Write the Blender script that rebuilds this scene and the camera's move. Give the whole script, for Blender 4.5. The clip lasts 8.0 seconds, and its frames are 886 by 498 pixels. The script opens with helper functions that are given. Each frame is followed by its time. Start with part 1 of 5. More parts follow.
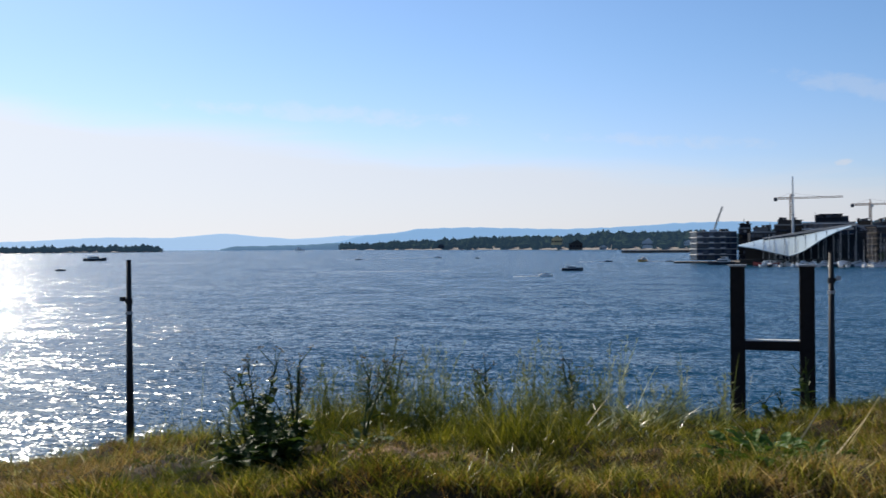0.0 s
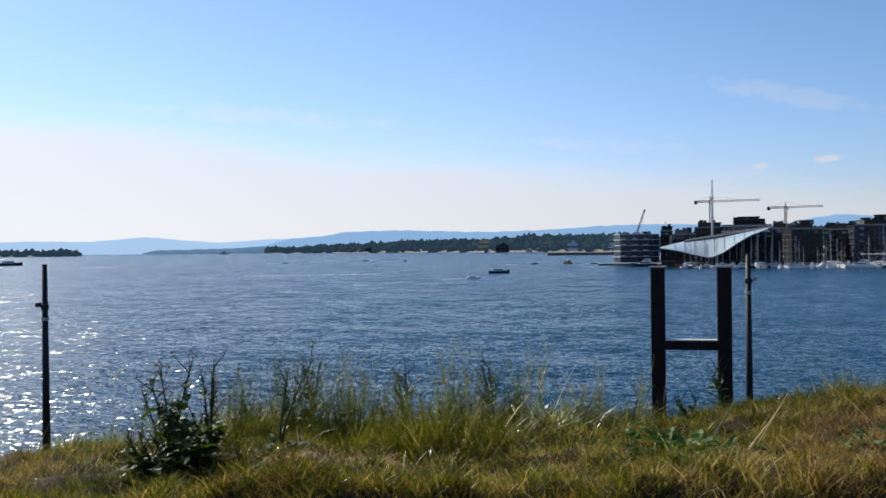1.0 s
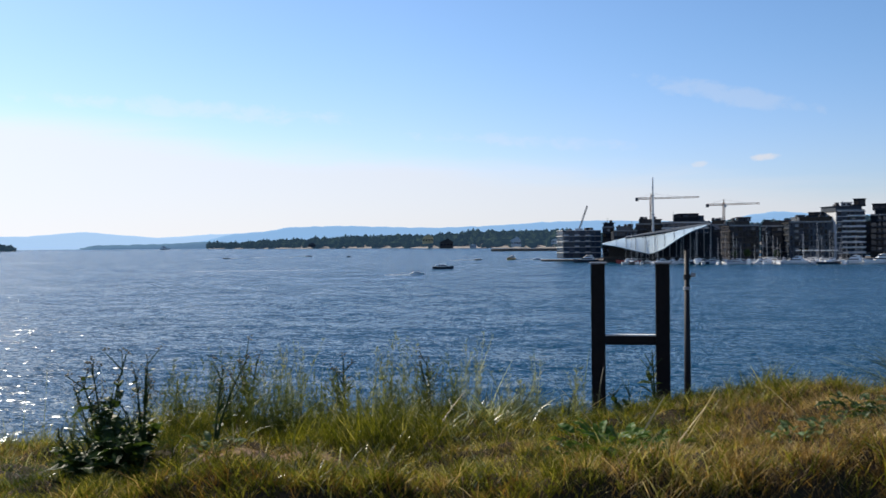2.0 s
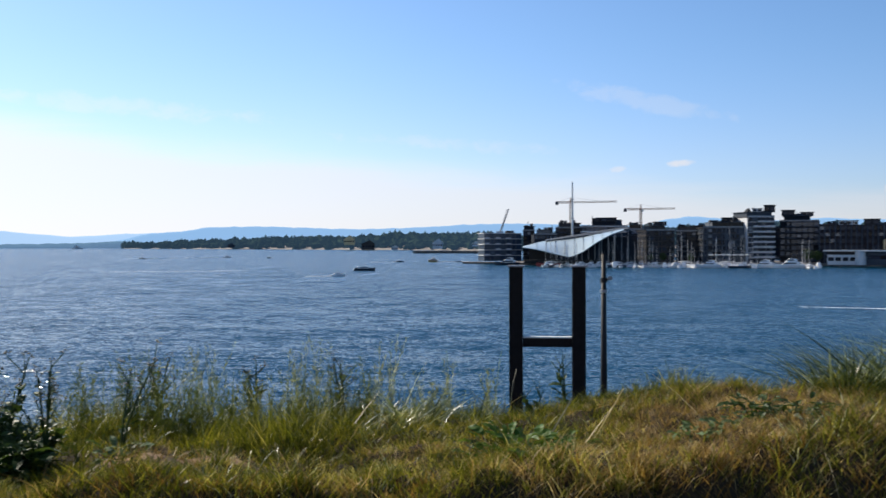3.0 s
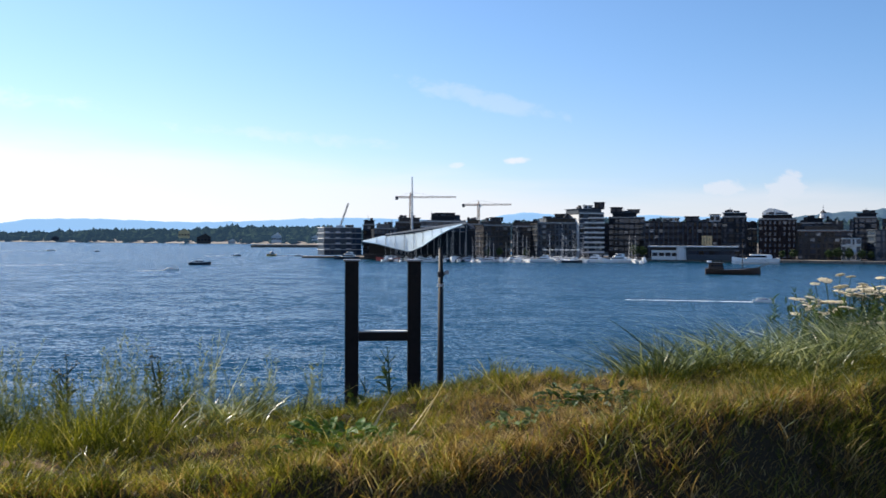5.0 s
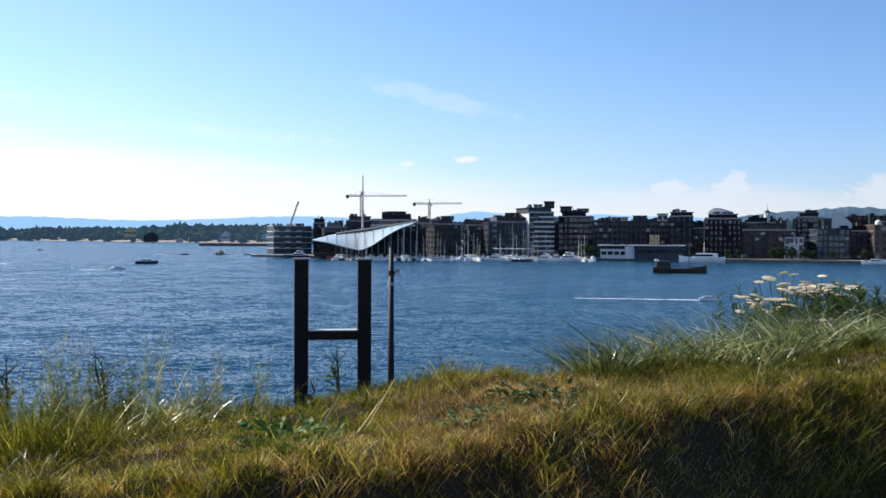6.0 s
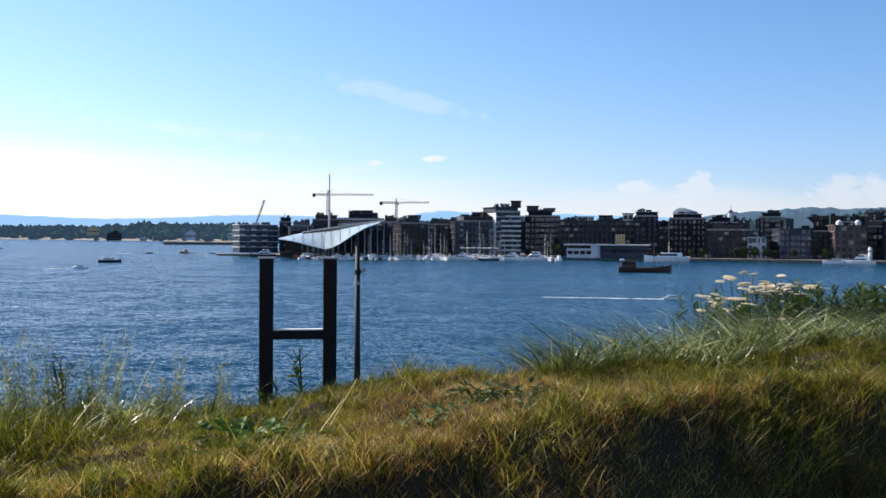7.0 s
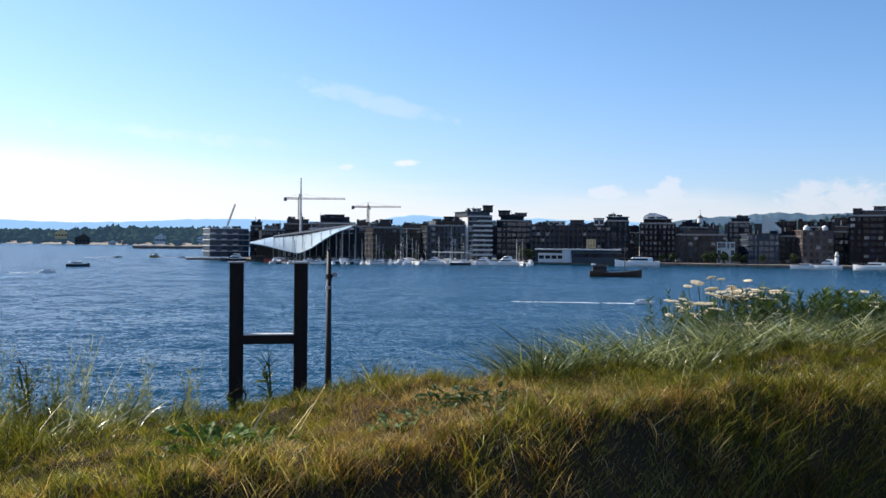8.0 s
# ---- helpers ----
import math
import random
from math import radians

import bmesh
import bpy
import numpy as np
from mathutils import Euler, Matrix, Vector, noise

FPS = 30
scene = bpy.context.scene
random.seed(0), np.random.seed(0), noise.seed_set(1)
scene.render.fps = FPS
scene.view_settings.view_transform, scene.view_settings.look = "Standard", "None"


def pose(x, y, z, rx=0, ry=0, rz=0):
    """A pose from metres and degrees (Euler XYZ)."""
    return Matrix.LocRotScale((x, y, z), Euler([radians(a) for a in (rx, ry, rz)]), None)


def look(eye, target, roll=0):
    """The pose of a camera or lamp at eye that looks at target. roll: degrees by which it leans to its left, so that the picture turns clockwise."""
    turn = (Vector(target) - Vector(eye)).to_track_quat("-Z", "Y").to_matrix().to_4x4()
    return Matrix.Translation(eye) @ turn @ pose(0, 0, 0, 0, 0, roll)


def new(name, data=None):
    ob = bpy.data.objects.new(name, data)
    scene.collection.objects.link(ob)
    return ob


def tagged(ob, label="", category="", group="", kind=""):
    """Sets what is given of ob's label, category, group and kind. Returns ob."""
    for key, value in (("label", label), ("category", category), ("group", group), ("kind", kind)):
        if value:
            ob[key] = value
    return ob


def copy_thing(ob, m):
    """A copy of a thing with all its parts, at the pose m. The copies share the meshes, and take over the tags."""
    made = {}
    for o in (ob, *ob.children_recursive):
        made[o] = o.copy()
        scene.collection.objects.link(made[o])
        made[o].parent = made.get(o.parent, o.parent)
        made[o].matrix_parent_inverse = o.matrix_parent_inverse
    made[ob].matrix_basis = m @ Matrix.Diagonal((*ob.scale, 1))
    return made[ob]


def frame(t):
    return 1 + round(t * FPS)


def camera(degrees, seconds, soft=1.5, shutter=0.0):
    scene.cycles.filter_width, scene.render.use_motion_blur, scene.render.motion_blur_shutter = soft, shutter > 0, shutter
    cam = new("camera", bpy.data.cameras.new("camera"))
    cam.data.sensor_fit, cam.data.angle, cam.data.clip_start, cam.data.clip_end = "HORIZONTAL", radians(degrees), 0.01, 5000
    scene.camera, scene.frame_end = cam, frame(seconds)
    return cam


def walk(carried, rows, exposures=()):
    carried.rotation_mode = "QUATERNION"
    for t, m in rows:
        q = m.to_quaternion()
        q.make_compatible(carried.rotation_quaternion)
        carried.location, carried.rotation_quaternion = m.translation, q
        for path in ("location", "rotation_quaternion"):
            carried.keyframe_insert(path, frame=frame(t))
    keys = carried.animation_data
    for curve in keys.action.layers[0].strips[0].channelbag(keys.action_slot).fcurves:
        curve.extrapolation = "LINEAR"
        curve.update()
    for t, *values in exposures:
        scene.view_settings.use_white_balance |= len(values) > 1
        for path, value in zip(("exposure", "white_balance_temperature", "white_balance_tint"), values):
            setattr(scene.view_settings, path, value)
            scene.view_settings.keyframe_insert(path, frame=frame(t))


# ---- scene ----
cam = camera(50.15, 8.0, soft=1.5, shutter=0.5)
EYE = 1.65
ROWS = [
    (0.0, -0.086, -0.010, 0.002, 20.28, -0.21, 0.48),
    (0.5, -0.074, 0.008, -0.002, 17.87, -0.28, 0.41),
    (1.0, -0.060, 0.022, -0.004, 15.89, -0.07, 0.67),
    (2.5, -0.018, 0.013, -0.001, 10.39, -0.44, 0.26),
    (3.0, -0.000, 0.006, 0.002, 7.78, -0.27, 0.07),
    (3.5, 0.014, 0.006, 0.001, 5.39, -0.15, 0.10),
    (4.0, 0.031, 0.012, -0.001, 2.86, -0.15, 0.05),
    (4.5, 0.050, 0.016, 0.000, 0.30, -0.45, -0.09),
    (6.0, 0.065, 0.030, -0.003, -4.85, -0.66, -0.31),
    (6.5, 0.073, 0.028, -0.003, -5.80, -0.69, -0.24),
    (7.0, 0.080, 0.022, -0.001, -6.85, -0.70, -0.42),
    (7.5, 0.085, 0.014, 0.001, -7.79, -0.59, -0.39),
    (8.0, 0.087, 0.008, 0.002, -8.55, -0.42, -0.53),
]
walk(cam, [(t, pose(x, y, EYE + z, 90 + pitch, roll, yaw)) for t, x, y, z, yaw, pitch, roll in ROWS],
     exposures=[(0.0, -0.06), (2.5, 0.12), (4.5, 0.32), (6.0, 0.46), (8.0, 0.46)])

# ---- sky and sun ----
WATER = EYE - 14.0
SUN_AZ, SUN_EL = -53.5, 35.5


def towards(az, el):
    a, e = radians(az), radians(el)
    return Vector((math.sin(a) * math.cos(e), math.cos(a) * math.cos(e), math.sin(e)))


class Nodes:
    """Short hand for a node tree."""

    def __init__(self, tree):
        self.tree = tree
        tree.nodes.clear()

    def add(self, kind, **values):
        n = self.tree.nodes.new(kind)
        if "operation" in values:
            n.operation = values["operation"]
        if "use_clamp" in values:
            n.use_clamp = values["use_clamp"]
        if "data_type" in values:
            n.data_type = values["data_type"]
        if "blend_type" in values:
            n.blend_type = values["blend_type"]
        if "interpolation_type" in values:
            n.interpolation_type = values["interpolation_type"]
        if "sky_type" in values:
            n.sky_type = values["sky_type"]
        if "sun_disc" in values:
            n.sun_disc = values["sun_disc"]
        return n

    def link(self, a, b):
        self.tree.links.new(a, b)

    def put(self, socket, value):
        if isinstance(value, bpy.types.NodeSocket):
            self.link(value, socket)
        else:
            socket.default_value = value

    def math(self, op, a, b=0.0, c=0.0, clamp=False):
        n = self.add("ShaderNodeMath", operation=op, use_clamp=clamp)
        for i, v in enumerate((a, b, c)):
            self.put(n.inputs[i], v)
        return n.outputs[0]

    def mix(self, fac, a, b, blend="MIX"):
        n = self.add("ShaderNodeMix", data_type="RGBA", blend_type=blend)
        self.put(n.inputs[0], fac)
        for i, v in ((6, a), (7, b)):
            self.put(n.inputs[i], (*v, 1.0) if isinstance(v, tuple) and len(v) == 3 else v)
        return n.outputs[2]

    def noise(self, vector, scale, detail=3.0, rough=0.5, distort=0.0):
        n = self.add("ShaderNodeTexNoise")
        if vector is not None:
            self.link(vector, n.inputs["Vector"])
        n.inputs["Scale"].default_value = scale
        n.inputs["Detail"].default_value = detail
        n.inputs["Roughness"].default_value = rough
        n.inputs["Distortion"].default_value = distort
        return n.outputs["Fac"]

    def stretch(self, vector, scale, turn=(0, 0, 0)):
        n = self.add("ShaderNodeMapping")
        self.link(vector, n.inputs["Vector"])
        n.inputs["Scale"].default_value = scale
        n.inputs["Rotation"].default_value = [radians(a) for a in turn]
        return n.outputs[0]

    def ramp(self, fac, stops):
        n = self.add("ShaderNodeValToRGB")
        self.put(n.inputs[0], fac)
        e = n.color_ramp.elements
        while len(e) < len(stops):
            e.new(0.5)
        for k, (p, c) in zip(e, stops):
            k.position = p
            k.color = (c, c, c, 1) if isinstance(c, float) else (*c, 1)
        return n.outputs[0]

    def between(self, v, lo, hi, to0=0.0, to1=1.0, smooth=True):
        n = self.add("ShaderNodeMapRange", interpolation_type="SMOOTHSTEP" if smooth else "LINEAR")
        for i, x in enumerate((v, lo, hi, to0, to1)):
            self.put(n.inputs[i], x)
        return n.outputs[0]


def build_world():
    w = bpy.data.worlds.new("sky")
    w.use_nodes = True
    scene.world = w
    n = Nodes(w.node_tree)
    sky = n.add("ShaderNodeTexSky", sky_type="NISHITA", sun_disc=False)
    sky.sun_elevation, sky.sun_rotation = radians(SUN_EL), radians(SUN_AZ)
    sky.air_density, sky.dust_density, sky.ozone_density = 1.0, 0.3, 2.0
    direction = n.add("ShaderNodeTexCoord").outputs["Generated"]
    sep = n.add("ShaderNodeSeparateXYZ")
    n.link(direction, sep.inputs[0])
    az = n.math("MULTIPLY", n.math("ARCTAN2", sep.outputs[0], sep.outputs[1]), 57.29578)
    el = n.math("MULTIPLY", n.math("ARCSINE", sep.outputs[2]), 57.29578)
    flat = n.add("ShaderNodeCombineXYZ")
    n.link(az, flat.inputs[0])
    n.link(el, flat.inputs[1])
    sheet = flat.outputs[0]
    wisps = n.noise(n.stretch(sheet, (0.05, 0.28, 1)), 1.0, 5.0, 0.55, 0.4)
    puffs = n.noise(n.stretch(sheet, (0.6, 0.95, 1)), 1.0, 6.0, 0.62, 0.3)
    # bank of thin white haze, highest towards the sun
    edge = n.between(az, -48.0, 10.0, 8.3, 2.6, smooth=False)
    rise = n.math("ADD", n.math("SUBTRACT", edge, el), n.math("MULTIPLY", n.math("SUBTRACT", wisps, 0.5), 4.5))
    bank = n.math("MULTIPLY", n.between(rise, -1.1, 1.2), n.between(az, -60.0, 30.0, 0.97, 0.6, smooth=False))
    low = n.math("MULTIPLY", n.between(el, 3.6, -0.5, 0.0, 0.45), n.between(az, -30.0, 30.0, 1.0, 0.6, smooth=False))
    cover = n.math("MAXIMUM", bank, low)

    def cloud(a0, e0, sa, se, lean, cut, gain, crisp=0.9):
        da, de = n.math("SUBTRACT", az, a0), n.math("SUBTRACT", el, e0)
        de = n.math("SUBTRACT", de, n.math("MULTIPLY", da, lean))
        q = n.math("ADD", n.math("POWER", n.math("DIVIDE", n.math("ABSOLUTE", da), sa), 2.0), n.math("POWER", n.math("DIVIDE", n.math("ABSOLUTE", de), se), 2.0))
        body = n.math("SUBTRACT", 1.0, q)
        body = n.math("ADD", body, n.math("MULTIPLY", n.math("SUBTRACT", puffs, 0.5), 2.6))
        return n.between(body, cut, cut + crisp, 0.0, gain)

    for c in ((4.2, 8.4, 5.5, 0.75, -0.22, 0.1, 0.22), (6.4, 4.75, 0.95, 0.26, 0.06, 0.15, 0.85), (2.7, 4.45, 0.8, 0.26, 0.04, 0.3, 0.6),
              (6.4, 3.0, 0.9, 0.3, 0.0, 0.4, 0.4), (31.0, 2.5, 4.6, 1.5, 0.05, 0.3, 0.62, 0.6), (21.6, 2.8, 1.7, 1.3, 0.3, 0.25, 0.6, 0.5),
              (18.4, 2.8, 1.8, 0.8, 0.1, 0.25, 0.6, 0.5), (-27.0, 7.9, 13.0, 0.8, -0.05, 0.35, 0.3), (-7.0, 6.0, 9.0, 0.6, -0.06, 0.35, 0.25)):
        cover = n.math("MAXIMUM", cover, cloud(*c))
    white = n.mix(n.between(az, -50.0, 30.0, 0.0, 1.0, smooth=False), (8.8, 9.2, 9.9), (6.1, 6.2, 6.8))
    tint = n.mix(1.0, sky.outputs[0], n.mix(n.between(el, 1.0, 13.0), (0.98, 1.01, 1.34), (0.91, 1.07, 1.30)), "MULTIPLY")
    tint = n.mix(n.between(az, -15.0, 35.0, 0.0, 1.0, smooth=False), tint, n.mix(1.0, tint, (0.74, 0.84, 0.90), "MULTIPLY"))
    colour = n.mix(cover, tint, white)
    back = n.add("ShaderNodeBackground")
    n.link(colour, back.inputs[0])
    back.inputs[1].default_value = 0.1
    n.link(back.outputs[0], n.add("ShaderNodeOutputWorld").inputs[0])


build_world()
sun = new("sun", bpy.data.lights.new("sun", "SUN"))
sun.data.energy, sun.data.angle, sun.data.color = 6.4, radians(0.53), (1.0, 0.90, 0.76)
sun.matrix_world = look((0, 0, 60), Vector((0, 0, 60)) - towards(SUN_AZ, SUN_EL))

# ---- materials ----


def surface(name, colour, rough=0.7, metal=0.0, vary=0.25, grain=8.0, stains=0.6, bump=0.15, spec=0.4, second=None, per_piece=0.0):
    """A procedural surface with colour variation at two scales, fine relief and, if asked, a shade of its own per piece."""
    m = bpy.data.materials.new(name)
    m.use_nodes = True
    n = Nodes(m.node_tree)
    at = n.add("ShaderNodeTexCoord").outputs["Object"]
    fine, coarse = n.noise(at, grain, 5.0, 0.6), n.noise(at, stains, 3.0, 0.55)
    k = 1 + vary
    dark, light = tuple(c * (1 - vary) for c in colour), tuple(min(1.0, c * k) for c in colour)
    base = n.mix(n.between(n.math("ADD", n.math("MULTIPLY", fine, 0.6), n.math("MULTIPLY", coarse, 0.4)), 0.3, 0.7), dark, light)
    if second:
        base = n.mix(n.between(coarse, 0.45, 0.65, 0.0, 0.8), base, second)
    if per_piece:
        r = n.add("ShaderNodeObjectInfo").outputs["Random"]
        hsv = n.add("ShaderNodeHueSaturation")
        n.link(n.between(r, 0.0, 1.0, 1 - per_piece, 1 + per_piece, smooth=False), hsv.inputs["Value"])
        n.link(base, hsv.inputs["Color"])
        base = hsv.outputs[0]
    p = n.add("ShaderNodeBsdfPrincipled")
    n.link(base, p.inputs["Base Color"])
    n.link(n.between(coarse, 0.2, 0.8, rough * 0.85, min(1.0, rough * 1.15), smooth=False), p.inputs["Roughness"])
    p.inputs["Metallic"].default_value = metal
    p.inputs["Specular IOR Level"].default_value = spec
    if bump:
        b = n.add("ShaderNodeBump")
        b.inputs["Strength"].default_value = bump
        b.inputs["Distance"].default_value = 0.02
        n.link(fine, b.inputs["Height"])
        n.link(b.outputs[0], p.inputs["Normal"])
    n.link(p.outputs[0], n.add("ShaderNodeOutputMaterial").inputs[0])
    return m


def blade_material(name, shades, through_light=0.35, rough=0.42, gloss=0.1):
    """Leaf and grass: each blade takes its own shade, and lets some light through."""
    m = bpy.data.materials.new(name)
    m.use_nodes = True
    n = Nodes(m.node_tree)
    r = n.add("ShaderNodeNewGeometry").outputs["Random Per Island"]
    at = n.add("ShaderNodeTexCoord").outputs["Object"]
    patch, clump = n.noise(at, 1.3, 3.0, 0.6), n.noise(at, 9.0, 2.0, 0.6)
    f = n.math("ADD", n.math("MULTIPLY", n.math("POWER", r, 1.5), 0.7), n.between(patch, 0.3, 0.7, -0.12, 0.25, smooth=False))
    f = n.math("ADD", f, n.between(clump, 0.35, 0.65, -0.16, 0.18, smooth=False), clamp=True)
    colour = n.ramp(f, [(i / (len(shades) - 1), c) for i, c in enumerate(shades)])
    p = n.add("ShaderNodeBsdfPrincipled")
    n.link(colour, p.inputs["Base Color"])
    p.inputs["Roughness"].default_value = rough
    p.inputs["Specular IOR Level"].default_value = gloss
    t = n.add("ShaderNodeBsdfTranslucent")
    n.link(n.mix(1.0, colour, (1.2, 1.12, 0.65), "MULTIPLY"), t.inputs[0])
    s = n.add("ShaderNodeMixShader")
    s.inputs[0].default_value = through_light
    n.link(p.outputs[0], s.inputs[1])
    n.link(t.outputs[0], s.inputs[2])
    n.link(s.outputs[0], n.add("ShaderNodeOutputMaterial").inputs[0])
    return m


def water_material():
    m = bpy.data.materials.new("sea_water")
    m.use_nodes = True
    n = Nodes(m.node_tree)
    at = n.add("ShaderNodeTexCoord").outputs["Object"]
    gusts = n.noise(n.stretch(at, (0.004, 0.02, 1), (0, 0, 6)), 1.0, 4.0, 0.6, 0.6)
    lanes = n.noise(n.stretch(at, (0.0012, 0.011, 1), (0, 0, -5)), 1.0, 3.0, 0.6, 0.4)

    def slopes(size, turn, seed, amount, detail):
        t = n.add("ShaderNodeTexNoise")
        m = n.add("ShaderNodeMapping")
        n.link(at, m.inputs["Vector"])
        m.inputs["Scale"].default_value = size
        m.inputs["Rotation"].default_value = (0, 0, radians(turn))
        m.inputs["Location"].default_value = (seed, seed * 2, seed)
        n.link(m.outputs[0], t.inputs["Vector"])
        t.inputs["Scale"].default_value, t.inputs["Detail"].default_value, t.inputs["Roughness"].default_value = 1.0, detail, 0.55
        v = n.add("ShaderNodeVectorMath", operation="SUBTRACT")
        n.link(t.outputs["Color"], v.inputs[0])
        v.inputs[1].default_value = (0.5, 0.5, 0.5)
        w = n.add("ShaderNodeVectorMath", operation="MULTIPLY")
        n.link(v.outputs[0], w.inputs[0])
        w.inputs[1].default_value = (amount * 0.7, amount, 0.0)
        return w.outputs[0]

    def plus(p, q):
        v = n.add("ShaderNodeVectorMath", operation="ADD")
        n.link(p, v.inputs[0])
        n.put(v.inputs[1], q)
        return v.outputs[0]

    def facets(size, turn, amount):
        """Small plane wavelets, each tilted its own way."""
        m = n.add("ShaderNodeMapping")
        wob = n.add("ShaderNodeTexNoise")
        n.link(at, wob.inputs["Vector"])
        wob.inputs["Scale"].default_value = 0.9
        n.link(plus(at, wob.outputs["Color"]), m.inputs["Vector"])
        m.inputs["Scale"].default_value = size
        m.inputs["Rotation"].default_value = (0, 0, radians(turn))
        t = n.add("ShaderNodeTexVoronoi")
        n.link(m.outputs[0], t.inputs["Vector"])
        t.inputs["Scale"].default_value = 1.0
        v = n.add("ShaderNodeVectorMath", operation="SUBTRACT")
        n.link(t.outputs["Color"], v.inputs[0])
        v.inputs[1].default_value = (0.5, 0.5, 0.5)
        w = n.add("ShaderNodeVectorMath", operation="MULTIPLY")
        n.link(v.outputs[0], w.inputs[0])
        w.inputs[1].default_value = (amount, amount, 0.0)
        return w.outputs[0]

    waves = plus(plus(slopes((0.06, 0.11, 1), 10, 3.0, 0.30, 2.0), slopes((0.26, 0.85, 1), -4, 11.0, 0.50, 1.5)), plus(slopes((1.2, 2.4, 1), 5, 23.0, 0.38, 1.0), plus(facets((3.8, 4.4, 1), 8, 0.37), facets((0.7, 0.75, 1), -6, 0.14))))
    calm = n.add("ShaderNodeVectorMath", operation="SCALE")
    n.link(waves, calm.inputs[0])
    n.link(n.between(n.math("ADD", n.math("MULTIPLY", gusts, 0.6), n.math("MULTIPLY", lanes, 0.4)), 0.3, 0.68, 0.7, 1.1), calm.inputs["Scale"])
    b = n.add("ShaderNodeVectorMath", operation="NORMALIZE")
    n.link(plus(calm.outputs[0], (0.0, -0.12, 1.0)), b.inputs[0])
    p = n.add("ShaderNodeBsdfPrincipled")
    n.link(n.mix(gusts, (0.001, 0.030, 0.060), (0.003, 0.042, 0.078)), p.inputs["Base Color"])
    p.inputs["Roughness"].default_value = 0.17
    p.inputs["IOR"].default_value = 1.333
    p.inputs["Specular IOR Level"].default_value = 0.3
    p.inputs["Specular Tint"].default_value = (0.56, 0.92, 1.0, 1.0)
    n.link(b.outputs[0], p.inputs["Normal"])
    n.link(p.outputs[0], n.add("ShaderNodeOutputMaterial").inputs[0])
    return m


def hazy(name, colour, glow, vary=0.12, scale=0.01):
    """Far distance through kilometres of air: haze painted in by a flat diffuse tone and glow."""
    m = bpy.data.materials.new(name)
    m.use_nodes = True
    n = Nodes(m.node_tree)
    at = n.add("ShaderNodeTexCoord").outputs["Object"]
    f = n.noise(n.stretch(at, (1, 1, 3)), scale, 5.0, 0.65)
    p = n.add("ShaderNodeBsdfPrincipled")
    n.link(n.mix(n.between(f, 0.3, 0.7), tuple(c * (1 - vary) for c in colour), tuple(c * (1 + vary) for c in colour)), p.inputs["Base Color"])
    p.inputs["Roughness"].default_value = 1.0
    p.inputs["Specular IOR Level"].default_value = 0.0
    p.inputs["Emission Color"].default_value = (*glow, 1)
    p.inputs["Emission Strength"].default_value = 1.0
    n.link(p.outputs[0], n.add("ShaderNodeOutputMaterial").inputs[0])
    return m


M = {}
M["water"] = water_material()
# Blue haze is put into these hills and woods as emission.
M["far_hill"] = hazy("far_hill_painted_haze", (0.05, 0.09, 0.12), (0.25, 0.43, 0.68), 0.1, 0.004)
M["farther_hill"] = hazy("farthest_hill_painted_haze", (0.05, 0.09, 0.12), (0.40, 0.58, 0.82), 0.1, 0.004)
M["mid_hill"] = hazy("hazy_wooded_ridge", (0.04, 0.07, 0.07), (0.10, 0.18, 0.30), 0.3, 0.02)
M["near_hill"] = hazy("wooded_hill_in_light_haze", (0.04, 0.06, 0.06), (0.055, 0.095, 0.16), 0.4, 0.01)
M["wood_far"] = hazy("shore_woods_painted_haze", (0.022, 0.034, 0.02), (0.018, 0.036, 0.062), 0.5, 0.05)
M["shore"] = surface("shore_rock", (0.22, 0.20, 0.18), 0.9, vary=0.3, grain=0.3, stains=0.05)
M["soil"] = surface("dark_soil", (0.045, 0.032, 0.018), 0.95, vary=0.35, grain=30, stains=1.2, bump=0.6, spec=0.1, second=(0.03, 0.024, 0.014))
M["sand"] = surface("dry_sandy_earth", (0.30, 0.20, 0.125), 0.95, vary=0.3, grain=45, stains=6, bump=0.8, spec=0.1, second=(0.20, 0.13, 0.075))
M["black_steel"] = surface("tarred_black_post", (0.008, 0.007, 0.007), 0.7, vary=0.45, grain=14, stains=2.5, bump=0.25, spec=0.2, second=(0.014, 0.010, 0.008))
M["grey_steel"] = surface("galvanised_steel", (0.30, 0.31, 0.32), 0.5, 0.6, vary=0.2, grain=20, stains=3)
M["pole_paint"] = surface("dark_pole_paint", (0.005, 0.005, 0.006), 0.65, vary=0.35, grain=12, stains=1.5, bump=0.15)
M["glass"] = surface("dark_window_glass", (0.008, 0.014, 0.026), 0.12, vary=0.3, grain=0.4, stains=0.1, bump=0.0, spec=0.2, per_piece=0.9)
# Pale panes: blinds, and reflections painted into the glass colour.
M["pale_glass"] = surface("window_glass_blinds_and_painted_reflections", (0.07, 0.09, 0.12), 0.15, vary=0.3, grain=0.4, stains=0.1, bump=0.0, spec=0.8, per_piece=0.6)
M["blue_glass"] = surface("blue_curtain_glass", (0.02, 0.04, 0.07), 0.12, vary=0.25, grain=0.4, stains=0.08, bump=0.0, spec=0.5, per_piece=0.3)
M["white_render"] = surface("white_render", (0.56, 0.57, 0.57), 0.7, vary=0.08, grain=1.0, stains=0.12, bump=0.0)
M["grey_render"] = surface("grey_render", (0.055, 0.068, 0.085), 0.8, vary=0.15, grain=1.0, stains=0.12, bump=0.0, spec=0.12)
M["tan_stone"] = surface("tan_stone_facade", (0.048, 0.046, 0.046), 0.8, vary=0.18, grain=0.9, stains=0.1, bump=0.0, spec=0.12)
